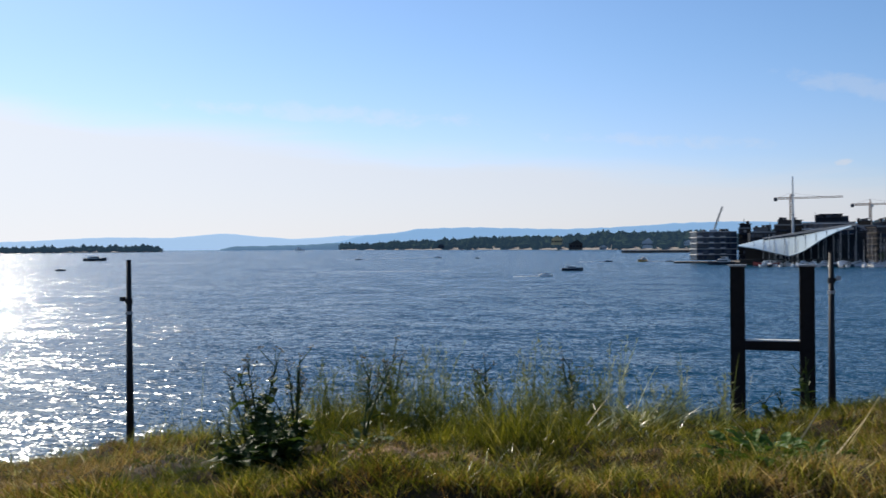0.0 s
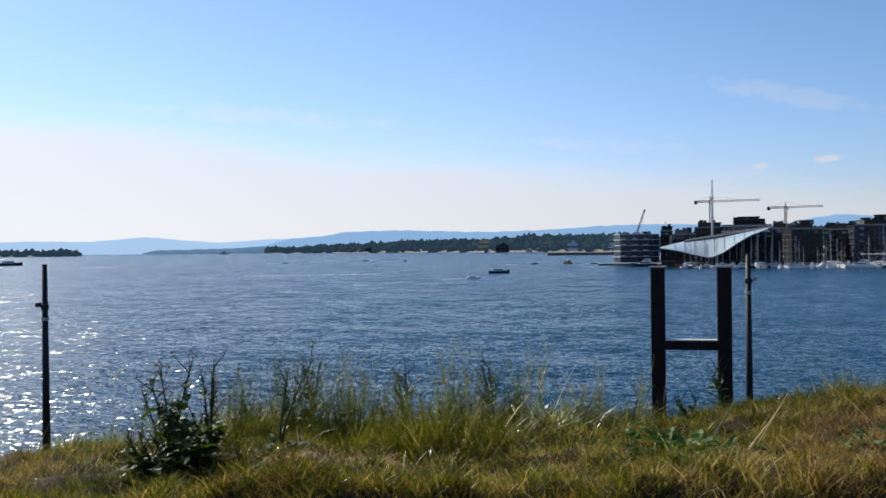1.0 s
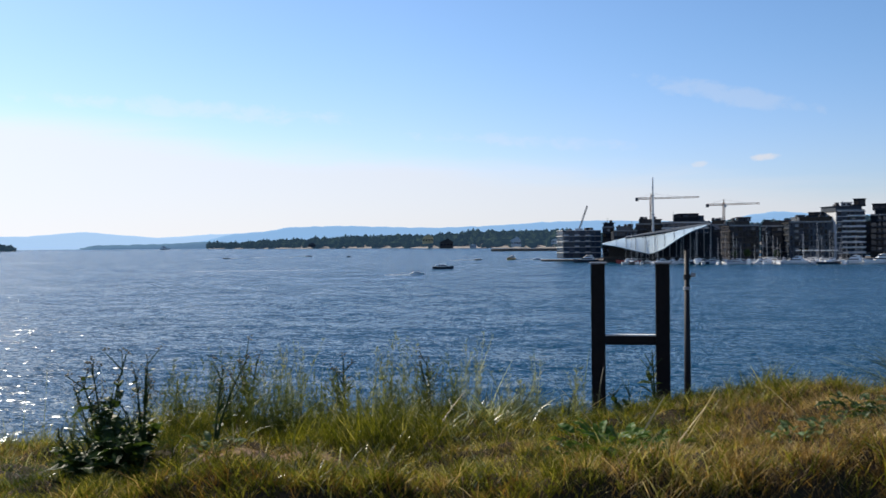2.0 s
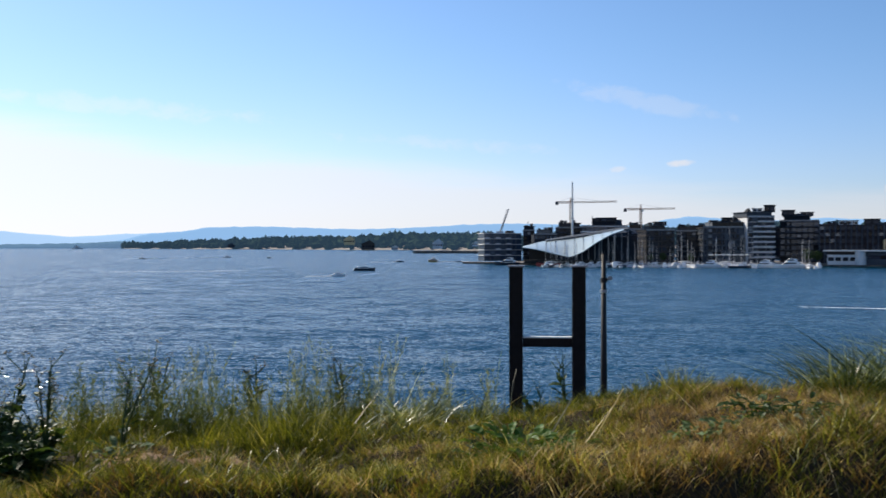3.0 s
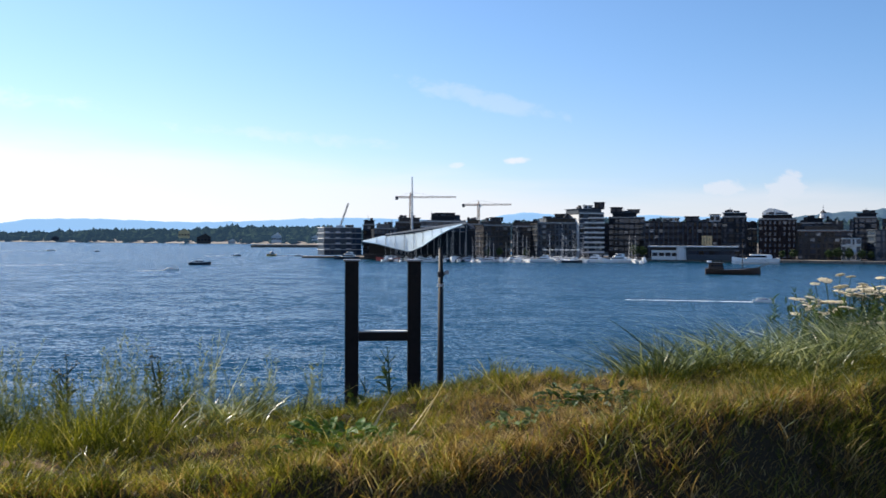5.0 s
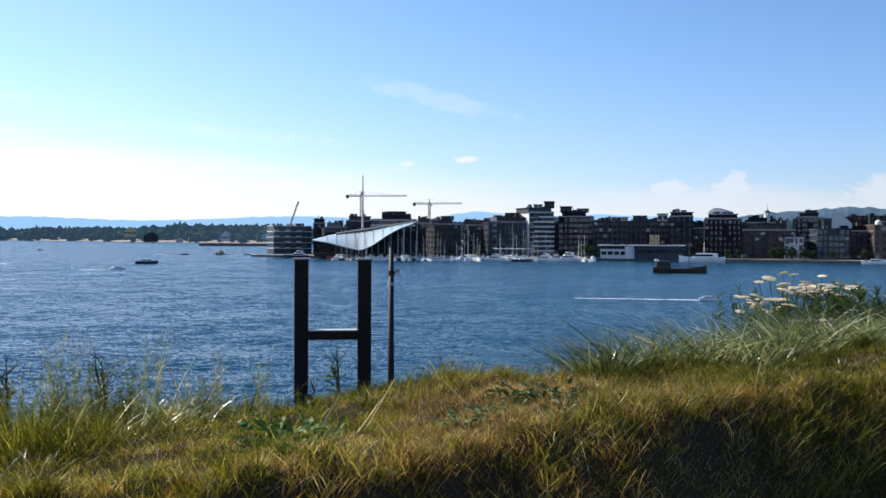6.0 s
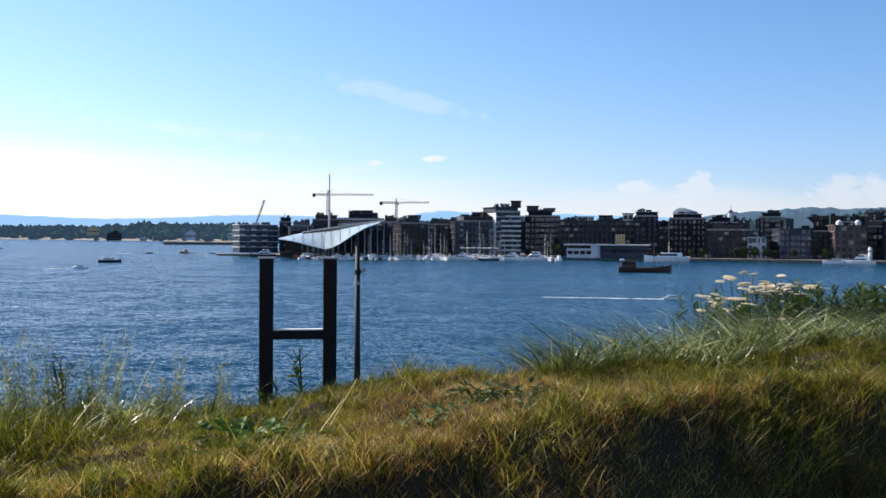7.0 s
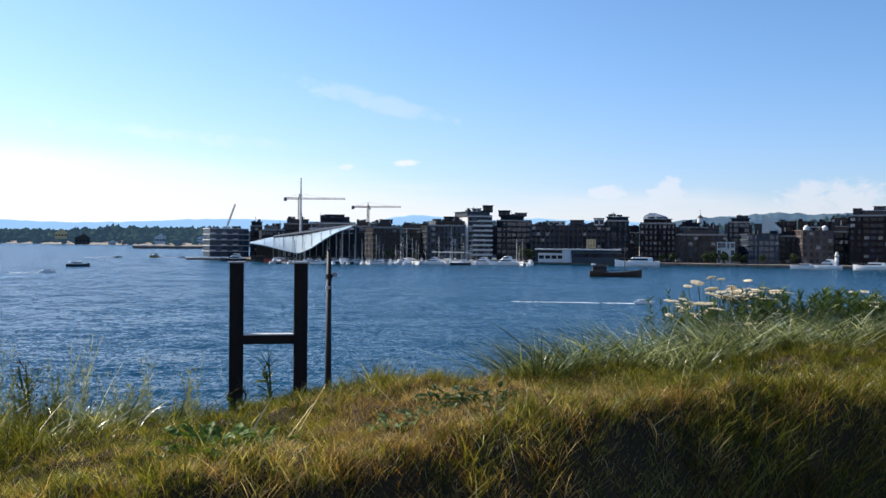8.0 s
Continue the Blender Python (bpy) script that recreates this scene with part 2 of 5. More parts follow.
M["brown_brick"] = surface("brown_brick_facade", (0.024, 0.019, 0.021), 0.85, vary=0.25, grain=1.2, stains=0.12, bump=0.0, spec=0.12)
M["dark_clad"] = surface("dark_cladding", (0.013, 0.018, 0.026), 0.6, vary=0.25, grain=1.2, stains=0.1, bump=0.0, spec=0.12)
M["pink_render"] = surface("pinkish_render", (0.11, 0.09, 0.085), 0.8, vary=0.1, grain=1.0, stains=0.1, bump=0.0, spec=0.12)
M["roof_dark"] = surface("dark_roofing", (0.03, 0.03, 0.034), 0.8, vary=0.3, grain=0.8, stains=0.1, bump=0.0)
M["copper_roof"] = surface("red_tile_roof", (0.085, 0.04, 0.032), 0.8, vary=0.25, grain=1.0, stains=0.1, bump=0.0)
M["quay"] = surface("quay_stone", (0.15, 0.13, 0.11), 0.85, vary=0.3, grain=0.8, stains=0.05, bump=0.0)
M["sail_glass"] = surface("pale_glass_sail", (0.38, 0.45, 0.46), 0.25, vary=0.06, grain=0.6, stains=0.06, bump=0.0, spec=0.6)
# Pale colour that paints the light on the crossbar's top edge.
M["lit_lip_paint"] = surface("painted_lit_lip", (0.66, 0.66, 0.64), 0.6, vary=0.25, grain=20, stains=4)
M["gold"] = surface("lit_ochre_panel", (0.62, 0.46, 0.24), 0.6, vary=0.2, grain=0.6, stains=0.2, bump=0.0)
M["hull_white"] = surface("white_gelcoat", (0.80, 0.80, 0.79), 0.25, vary=0.05, grain=0.7, stains=0.2, bump=0.0)
M["hull_dark"] = surface("dark_blue_hull", (0.02, 0.03, 0.05), 0.3, vary=0.2, grain=0.7, stains=0.2, bump=0.0)
M["hull_wood"] = surface("tarred_wooden_hull", (0.05, 0.03, 0.022), 0.55, vary=0.3, grain=1.5, stains=0.3, bump=0.0)
M["canvas"] = surface("pale_canvas", (0.62, 0.62, 0.60), 0.9, vary=0.1, grain=1.5, stains=0.3, bump=0.0)
M["red_paint"] = surface("red_paint", (0.40, 0.07, 0.06), 0.5, vary=0.15, grain=1.5, stains=0.3, bump=0.0)
M["orange_paint"] = surface("yellow_orange_paint", (0.75, 0.48, 0.16), 0.5, vary=0.12, grain=1.5, stains=0.3, bump=0.0)
M["crane_red"] = surface("crane_paint", (0.34, 0.23, 0.17), 0.5, vary=0.15, grain=1.0, stains=0.2, bump=0.0)
M["rail_glass"] = surface("glazed_railing", (0.10, 0.13, 0.16), 0.15, vary=0.2, grain=1.0, stains=0.2, bump=0.0, spec=0.6)
M["mast"] = surface("aluminium_mast", (0.55, 0.55, 0.56), 0.35, 0.7, vary=0.1, grain=2.0, stains=0.2, bump=0.0)
M["foam"] = surface("white_foam", (0.80, 0.82, 0.84), 0.9, vary=0.12, grain=1.2, stains=0.2, bump=0.0)

# ---- shape helpers ----


def mesh_of(bm, name, material, smooth=False):
    me = bpy.data.meshes.new(name)
    bmesh.ops.recalc_face_normals(bm, faces=bm.faces)
    bm.to_mesh(me)
    bm.free()
    for mt in material if isinstance(material, (list, tuple)) else [material]:
        me.materials.append(mt)
    if smooth:
        me.shade_smooth()
    return me


def part(name, bm, material, parent, label="", smooth=False):
    ob = new(name, mesh_of(bm, name, material, smooth) if isinstance(bm, bmesh.types.BMesh) else bm)
    ob.parent = parent
    if label:
        ob["label"] = label
    return ob


def thing(name, at, rz, label, category, group="", kind=""):
    ob = new(name)
    ob.empty_display_size = 0.3
    ob.matrix_world = pose(*at, 0, 0, rz)
    return tagged(ob, label, category, group, kind)


def box(bm, x0, x1, y0, y1, z0, z1, bevel=0.0):
    r = bmesh.ops.create_cube(bm, size=1.0, matrix=Matrix.Translation(((x0 + x1) / 2, (y0 + y1) / 2, (z0 + z1) / 2)) @ Matrix.Diagonal((x1 - x0, y1 - y0, z1 - z0, 1)))
    if bevel:
        edges = {e for v in r["verts"] for e in v.link_edges}
        bmesh.ops.bevel(bm, geom=list(edges), offset=bevel, segments=2, affect="EDGES", profile=0.6)
    return bm


def cube(*a, **k):
    return box(bmesh.new(), *a, **k)


def tube(bm, a, b, r0, r1=None, sides=8):
    a, b = Vector(a), Vector(b)
    r1 = r0 if r1 is None else r1
    d = b - a
    m = Matrix.Translation((a + b) / 2) @ d.to_track_quat("Z", "Y").to_matrix().to_4x4()
    bmesh.ops.create_cone(bm, cap_ends=True, segments=sides, radius1=r0, radius2=r1, depth=d.length, matrix=m)
    return bm


def on_bearing(az, dist, z):
    a = radians(az)
    return (math.sin(a) * dist, math.cos(a) * dist, z)


def rise(dist, el):
    """Height above the sea of what stands at that distance and elevation from the rampart."""
    return EYE + dist * math.tan(radians(el))


# ---- sea and ground ----
bm = bmesh.new()
bmesh.ops.create_grid(bm, x_segments=2, y_segments=2, size=6000)
sea = new("water", mesh_of(bm, "water", M["water"]))
sea.location = (0, 0, WATER)
tagged(sea, "wind-rippled dark blue fjord water with glitter", "water", kind="structure")


def crest(x):
    return EYE + np.interp(x, [-9, -6, -4, -2, -1, 0, 0.9, 2.8, 5, 9], [-1.4, -1.25, -1.02, -0.79, -0.675, -0.64, -0.59, -0.515, -0.475, -0.45])


def front_of(x):
    return np.interp(x, [-4, -2, -0.8, 0.25, 0.7, 1.3, 2.1, 3, 5], [2.1, 2.25, 2.5, 2.72, 2.9, 3.1, 3.45, 3.85, 4.3]) + 0.03 * np.sin(x * 5.1)


def ground_height(x, y):
    """The rampart: a footway, an earth parapet with a steep near face, and the slope down to the shore."""
    x, y = np.asarray(x, float), np.asarray(y, float)
    bumps = 0.03 * np.sin(x * 2.1 + 0.7 * np.sin(y * 1.7)) + 0.02 * np.sin(x * 5.3 + y * 3.1) + 0.012 * np.sin(y * 7.3 - x * 2.2)
    front = front_of(x)
    back = np.interp(x, [-6, -4, -1, 1, 2.2, 3.2, 8], [3.7, 3.7, 4.0, 4.1, 4.6, 5.2, 5.4])
    top = crest(x) - 0.035 * np.clip(y - front, 0, 9) + bumps
    lumps = 0.020 * np.sin(x * 13.1 + 1.3 * np.sin(y * 9.0)) * np.sin(y * 15.3 + 1.1 * np.sin(x * 7.7)) + 0.016 * np.sin(x * 21.0 - y * 8.0) * np.sin(y * 19.0 + x * 5.0)
    top = top + np.where((np.abs(x) < 7) & (y < 5.5), lumps, 0.0)
    s = np.clip((y - (front - 0.92)) / 1.0, 0, 1)
    s = s * s * (3 - 2 * s)
    z = s * top + (1 - s) * 0.02 * np.sin(x * 1.3 + y)
    over = np.clip(y - back, 0, None)
    fall = top - 0.35 * over - 0.5 * np.clip(over - 0.4, 0, None)
    r = np.hypot(x, y)
    lower = np.interp(r, [0, 8, 16, 24, 34, 36, 70], [-1.6, -1.6, -2.2, -5.6, -5.8, WATER - 2, WATER - 12]) + 2 * bumps
    outside = np.maximum(fall, lower)
    z = np.where(over > 0, outside, z)
    far_side = np.interp(np.abs(x), [0, 26, 34], [0, 0, 1])
    return np.where((y > 0) & (far_side > 0), z * (1 - far_side) + np.minimum(z, lower) * far_side, z)


def axis(fine_lo, fine_hi, step, lo, hi, grow=1.25):
    a = list(np.arange(fine_lo, fine_hi, step))
    s, v = step, a[-1]
    while v < hi:
        s *= grow
        v += s
        a.append(v)
    s, v = step, a[0]
    while v > lo:
        s *= grow
        v -= s
        a.insert(0, v)
    return np.array(a)


def grid_mesh(name, xs, ys, zs, material):
    X, Y = np.meshgrid(xs, ys)
    nx, ny = len(xs), len(ys)
    co = np.stack([X, Y, zs], -1).reshape(-1, 3)
    i = np.arange(ny - 1)[:, None] * nx + np.arange(nx - 1)[None]
    faces = np.stack([i, i + 1, i + nx + 1, i + nx], -1).reshape(-1, 4)
    me = bpy.data.meshes.new(name)
    me.from_pydata(co.tolist(), [], faces.tolist())
    me.materials.append(material)
    me.shade_smooth()
    return me


gx, gy = axis(-8, 8, 0.045, -60, 60), axis(1.2, 7, 0.04, -60, 60)
ground = new("ground", grid_mesh("ground", gx, gy, ground_height(*np.meshgrid(gx, gy)), M["soil"]))
tagged(ground, "dry earth of a grassy rampart above the fjord", "ground", kind="structure")

# ---- far shores ----


def ridge(name, profile, dist, depth, material, label, rough=0.0, step=0.25, base=WATER - 3, kind="structure"):
    """A long wooded ridge from (bearing, top elevation) pairs, with a rounded back and a lively top."""
    az = np.arange(profile[0][0], profile[-1][0] + step, step)
    el = np.interp(az, [p[0] for p in profile], [p[1] for p in profile])
    d = np.interp(az, [p[0] for p in profile], [p[2] if len(p) > 2 else dist for p in profile])
    verts, faces, rows = [], [], 6
    for i, (a, e, dd) in enumerate(zip(az, el, d)):
        top = EYE + dd * math.tan(radians(e))
        top += rough * (0.6 * noise.noise((a * 1.7, dd * 0.01, 0)) + 0.5 * noise.noise((a * 6.1, 3, 0)) + 0.4 * noise.noise((a * 17.0, 7, 0)))
        for k in range(rows):
            f = k / (rows - 1)
            z = base + (top - base) * math.sin(f * math.pi / 2) ** 0.8
            verts.append(on_bearing(a, dd + depth * (f - 0.5), z))
    n = len(az)
    for i in range(n - 1):
        for k in range(rows - 1):
            faces.append((i * rows + k, (i + 1) * rows + k, (i + 1) * rows + k + 1, i * rows + k + 1))
    back = len(verts)
    for a, dd in zip(az, d):
        verts.append(on_bearing(a, dd + depth, base))
    for i in range(n - 1):
        faces.append((i * rows + rows - 1, (i + 1) * rows + rows - 1, back + i + 1, back + i))
    me = bpy.data.meshes.new(name)
    me.from_pydata(verts, [], faces)
    me.materials.append(material)
    return tagged(new(name, me), label, "hills" if "hill" in name else "shore", kind=kind)


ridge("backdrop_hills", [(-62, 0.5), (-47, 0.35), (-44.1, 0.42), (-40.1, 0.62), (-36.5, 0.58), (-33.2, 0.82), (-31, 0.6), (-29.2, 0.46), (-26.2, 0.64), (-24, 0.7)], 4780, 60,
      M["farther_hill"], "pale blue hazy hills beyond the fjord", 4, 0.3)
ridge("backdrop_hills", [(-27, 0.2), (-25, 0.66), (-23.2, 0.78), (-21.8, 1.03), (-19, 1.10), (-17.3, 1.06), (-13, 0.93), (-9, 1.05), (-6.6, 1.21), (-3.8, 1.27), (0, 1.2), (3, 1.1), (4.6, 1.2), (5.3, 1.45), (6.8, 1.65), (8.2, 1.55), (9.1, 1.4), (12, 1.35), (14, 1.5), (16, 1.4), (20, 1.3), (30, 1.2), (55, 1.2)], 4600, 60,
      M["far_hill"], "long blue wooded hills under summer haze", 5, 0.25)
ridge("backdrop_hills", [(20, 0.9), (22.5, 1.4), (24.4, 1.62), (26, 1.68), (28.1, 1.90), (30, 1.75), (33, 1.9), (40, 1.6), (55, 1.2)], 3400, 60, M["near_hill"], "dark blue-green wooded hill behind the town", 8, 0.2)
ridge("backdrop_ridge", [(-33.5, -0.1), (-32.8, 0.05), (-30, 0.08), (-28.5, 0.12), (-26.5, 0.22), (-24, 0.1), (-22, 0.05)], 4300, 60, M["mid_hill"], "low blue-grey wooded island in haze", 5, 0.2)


def woods(name, profile, depth, size, count, label, seed):
    """A wooded shore: a bank of earth with a crown of many small clumps, uneven at the top."""
    rnd = random.Random(seed)
    ob = thing(name, (0, 0, WATER), 0, label, "woods", kind="stuff")
    proto = bmesh.new()
    bmesh.ops.create_icosphere(proto, subdivisions=1, radius=1.0)
    pv = np.array([v.co[:] for v in proto.verts])
    pf = np.array([[v.index for v in f.verts] for f in proto.faces])
    proto.free()
    V, F = [], []
    az0, az1 = profile[0][0], profile[-1][0]
    for i in range(count):
        a = rnd.uniform(az0, az1)
        el = float(np.interp(a, [p[0] for p in profile], [p[1] for p in profile]))
        d = float(np.interp(a, [p[0] for p in profile], [p[2] for p in profile]))
        f = rnd.random() ** 0.7
        dist = d + depth * f
        hill = EYE + (d + depth) * math.tan(radians(el)) - WATER
        s = size * rnd.uniform(0.5, 1.3)
        z = 1.0 + max(0.0, hill - s * 1.2) * f * rnd.uniform(0.82, 1.04)
        sq = np.array([s * rnd.uniform(0.6, 1.3), s * rnd.uniform(0.6, 1.3), s * rnd.uniform(0.7, 1.5)])
        q = pv * sq * (1 + 0.35 * np.random.RandomState(i + seed).uniform(-1, 1, (len(pv), 1)))
        x, y, _ = on_bearing(a, dist, 0)
        F.append(pf + len(V) * len(pv))
        V.append(q + (x, y, z + s * 0.5))
    me = bpy.data.meshes.new(name)
    me.from_pydata(np.concatenate(V).tolist(), [], np.concatenate(F).tolist())
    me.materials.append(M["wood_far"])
    part("crown", me, None, ob)
    bank = bmesh.new()
    steps = 60
    ring = []
    for i in range(steps + 1):
        a = az0 + (az1 - az0) * i / steps
        d = float(np.interp(a, [p[0] for p in profile], [p[2] for p in profile]))
        el = float(np.interp(a, [p[0] for p in profile], [p[1] for p in profile]))
        hill = max(3.0, EYE + (d + depth) * math.tan(radians(el)) - WATER - size)
        wob = 14 * noise.noise((a * 3, seed, 0))
        ring.append([bank.verts.new(Vector(on_bearing(a, d - 6 + wob, -1))), bank.verts.new(Vector(on_bearing(a, d + wob, 2.2 + noise.noise((a * 5, 2, seed))))), bank.verts.new(Vector(on_bearing(a, d + depth, hill))), bank.verts.new(Vector(on_bearing(a, d + depth + 80, -1)))])
    for p, q in zip(ring, ring[1:]):
        for k in range(3):
            bank.faces.new((p[k], q[k], q[k + 1], p[k + 1]))
    part("bank", bank, M["shore"], ob, "bare rocky waterline")
    return ob


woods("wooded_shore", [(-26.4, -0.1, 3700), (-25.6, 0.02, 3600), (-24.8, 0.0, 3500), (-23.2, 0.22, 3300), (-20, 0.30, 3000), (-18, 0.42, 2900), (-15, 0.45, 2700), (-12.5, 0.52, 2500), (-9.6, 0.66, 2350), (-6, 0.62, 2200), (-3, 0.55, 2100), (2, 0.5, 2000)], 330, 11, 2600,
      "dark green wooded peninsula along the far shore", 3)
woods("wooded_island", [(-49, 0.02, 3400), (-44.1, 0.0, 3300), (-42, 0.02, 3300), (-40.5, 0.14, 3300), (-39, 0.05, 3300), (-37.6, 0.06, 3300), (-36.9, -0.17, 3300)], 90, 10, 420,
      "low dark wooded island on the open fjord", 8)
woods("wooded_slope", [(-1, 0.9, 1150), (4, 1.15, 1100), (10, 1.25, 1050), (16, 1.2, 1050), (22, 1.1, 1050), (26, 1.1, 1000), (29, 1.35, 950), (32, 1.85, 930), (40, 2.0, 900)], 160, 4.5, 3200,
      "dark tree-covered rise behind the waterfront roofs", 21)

# ---- posts and poles ----


def square_post(at, top, width, label):
    ob = thing("steel_post", (at[0], at[1], -2.45), 3, label, "post", "posts of the black frame")
    h = top + 2.45
    w = width / 2
    bm = bmesh.new()
    box(bm, -w, w, -w, -w + 0.03, 0, h, 0.004)
    box(bm, -w, w, w - 0.03, w, 0, h, 0.004)
    part("flange", bm, M["black_steel"], ob)
    part("web", cube(-w * 0.82, w * 0.82, -w + 0.033, w - 0.033, 0, h - 0.01, 0.004), M["black_steel"], ob)
    part("cap_plate", cube(-w - 0.025, w + 0.025, -w - 0.025, w + 0.025, h + 0.001, h + 0.028, 0.005), M["grey_steel"], ob, "pale weathered cap plate")
    for z in (0.5, 1.45, h - 0.22):
        for x in (-0.05, 0.05):
            part("bolt", tube(bmesh.new(), (x, -w + 0.004, z), (x, -w - 0.018, z), 0.014, sides=6), M["black_steel"], ob)
    return ob


POST_A, POST_B = (-0.835, 14.18), (0.095, 14.18)
square_post(POST_A, EYE - 0.335, 0.205, "tall black steel post with pale cap, standing behind the parapet")
square_post(POST_B, EYE - 0.335, 0.195, "tall black steel post with pale cap, weeds at its foot")
bar = thing("crossbar", (-0.37, 14.18, EYE - 1.455), 3, "black steel channel bolted between two posts", "beam")
bm = bmesh.new()
box(bm, -0.36, 0.36, -0.065, -0.050, -0.065, 0.065, 0.003)
box(bm, -0.36, 0.36, -0.049, 0.06, 0.045, 0.062, 0.003)
box(bm, -0.36, 0.36, -0.049, 0.06, -0.062, -0.045, 0.003)
part("channel", bm, M["black_steel"], bar)
for s in (-1, 1):
    part("end_plate", cube(s * 0.367 - 0.006, s * 0.367 + 0.006, -0.08, 0.075, -0.085, 0.085, 0.003), M["black_steel"], bar)
# Added strip: its pale colour stands for the channel's sunlit top lip.
part("top_strip", cube(-0.36, 0.36, -0.070, 0.066, 0.0675, 0.086, 0.003), M["lit_lip_paint"], bar, "pale strip painting the sunlit top lip")


def tall_pole(at, foot, top, label, side=1, drop=0.0):
    ob = thing("lamp_pole", (at[0], at[1], foot), 0, label, "pole", "poles along the shore")
    h = top - foot
    part("shaft", tube(bmesh.new(), (0, 0, 0), (0, 0, h), 0.135, 0.075, 14), M["pole_paint"], ob, smooth=True)
    part("base_flange", tube(bmesh.new(), (0, 0, 0), (0, 0, 0.06), 0.24, 0.24, 14), M["pole_paint"], ob)
    part("collar", tube(bmesh.new(), (0, 0, h - 0.95 - drop), (0, 0, h - 0.78 - drop), 0.115, 0.115, 14), M["pole_paint"], ob)
    arm = part("bracket", tube(bmesh.new(), (side * 0.08, 0, h - 0.86 - drop), (side * 0.24, -0.05, h - 0.80 - drop), 0.035, 0.03, 8), M["pole_paint"], ob)
    part("fitting", cube(side * 0.2 - 0.07, side * 0.2 + 0.07, -0.12, 0.02, h - 0.86 - drop, h - 0.72 - drop, 0.02), M["grey_steel"] if side > 0 else M["pole_paint"], arm, "small box fitting")
    part("lower_clamp", tube(bmesh.new(), (0, 0, h - 1.28 - drop), (0, 0, h - 1.18 - drop), 0.118, 0.118, 12), M["grey_steel"], ob)
    part("finial", tube(bmesh.new(), (0, 0, h), (0, 0, h + 0.03), 0.085, 0.08, 12), M["pole_paint"], ob)
    return ob


tall_pole((1.03, 31.8), -5.85, EYE - 0.32, "slim dark tapered pole with a small bracket fitting", 1)
tall_pole((-19.85, 24.7), -5.85, EYE - 0.40, "slim dark tapered pole standing before the open water", -1, 0.42)

# ---- waterfront ----
QUAY = WATER + 1.6


def window_mesh(name, w, h, material):
    return mesh_of(cube(-w / 2, w / 2, -0.14, 0.0, -h / 2, h / 2), name, material)


def building(az0, az1, el_top, dist, depth, floors, cols, wall, label, glass="glass", bands=None, style="grid", turn=0.0, roof=None, base=None, name="waterfront_building", end_wall=None):
    """A block with its storeys: bays of different kinds, balconies with fronts, piers, a set-back top and plant on the roof."""
    mid, half = (az0 + az1) / 2, (az1 - az0) / 2
    width = 2 * dist * math.tan(radians(half))
    foot = QUAY if base is None else base
    top = rise(dist, el_top)
    rw = random.Random(int(az1 * 100) + floors)
    ob = thing(name, on_bearing(mid, dist, foot), -mid + turn, label, "building", "waterfront buildings")
    w = width / 2
    full = top - foot
    storey = full / floors
    front_row = name == "waterfront_building"
    back = 1 if front_row and floors > 5 and style != "piers" else 0
    h = full - back * storey
    part("wall", cube(-w, w, 0, depth, 0, h - 0.4), M[wall], ob)
    part("roof", box(bmesh.new(), -w - 0.25, w + 0.25, -0.25, depth + 0.25, h - 0.395, h), M[roof or "roof_dark"], ob)
    if back:
        a, b = -w + rw.uniform(0.0, 0.30) * width, w - rw.uniform(0.0, 0.30) * width
        part("set_back_storey", cube(a, b, 2.2, depth - 1, h + 0.004, full - 0.3), M[rw.choice((glass, wall, "dark_clad"))], ob)
        part("set_back_roof", cube(a - 0.8, b + 0.8, 1.4, depth - 0.5, full - 0.296, full), M[rw.choice(("grey_render", "roof_dark", "white_render"))], ob)
        part("roof_rail", cube(-w, w, -0.1, -0.02, h + 0.004, h + 1.0), M["rail_glass"], ob)
    rows = floors - back
    bay = width / cols
    tall = 0.70 if style in ("tall", "ribbon", "balcony") else 0.58
    kinds = {"wide": window_mesh("window", bay * 0.86, storey * tall, M[glass]), "narrow": window_mesh("window", bay * 0.42, storey * tall, M[glass]),
             "pale_pane": window_mesh("window", bay * 0.7, storey * 0.52, M["pale_glass"])}
    usual = {"ribbon": ("wide", "wide", "wide", "narrow"), "balcony": ("wide", "wide", "narrow"), "grid": ("narrow", "narrow", "wide"), "tall": ("narrow", "wide"), "piers": ("wide", "narrow")}[style]
    column = [rw.choice(usual) for c in range(cols)]
    stack = [style == "balcony" and rw.random() < 0.7 or (style == "ribbon" and rw.random() < 0.22) for c in range(cols)]
    for f in range(rows):
        for c in range(cols):
            x = -w + (c + 0.5) * bay
            kind = "pale_pane" if rw.random() < 0.10 else column[c]
            if rw.random() < 0.06:
                continue
            part("window", kinds[kind], None, ob).location = (x + rw.uniform(-0.06, 0.06) * bay, -0.02, (f + 0.5) * storey)
            if stack[c] and f and front_row:
                part("balcony", box(cube(x - bay * 0.5, x + bay * 0.44, -1.7, -0.165, f * storey - 0.02, f * storey + 0.2), x - bay * 0.5, x + bay * 0.44, -1.7, -1.6, f * storey + 0.21, f * storey + rw.choice((0.9, 1.1))), M[bands or wall], ob)
        if bands and (bands == "white_render" or style == "ribbon" and f % 2 == 0):
            part("ledge", cube(-w - 0.05, w + 0.05, -0.4, -0.165, (f + 0.93) * storey, (f + 1.0) * storey + 0.1), M[bands], ob)
    if front_row and style in ("ribbon", "grid", "tall"):
        for c in range(0, cols + 1, 2):
            x = max(-w + 0.2, min(w - 0.2, -w + c * bay))
            part("fin", cube(x - 0.16, x + 0.16, -0.75, -0.165, 0, h - 0.45), M[wall], ob)
    rb = random.Random(int(az0 * 100))
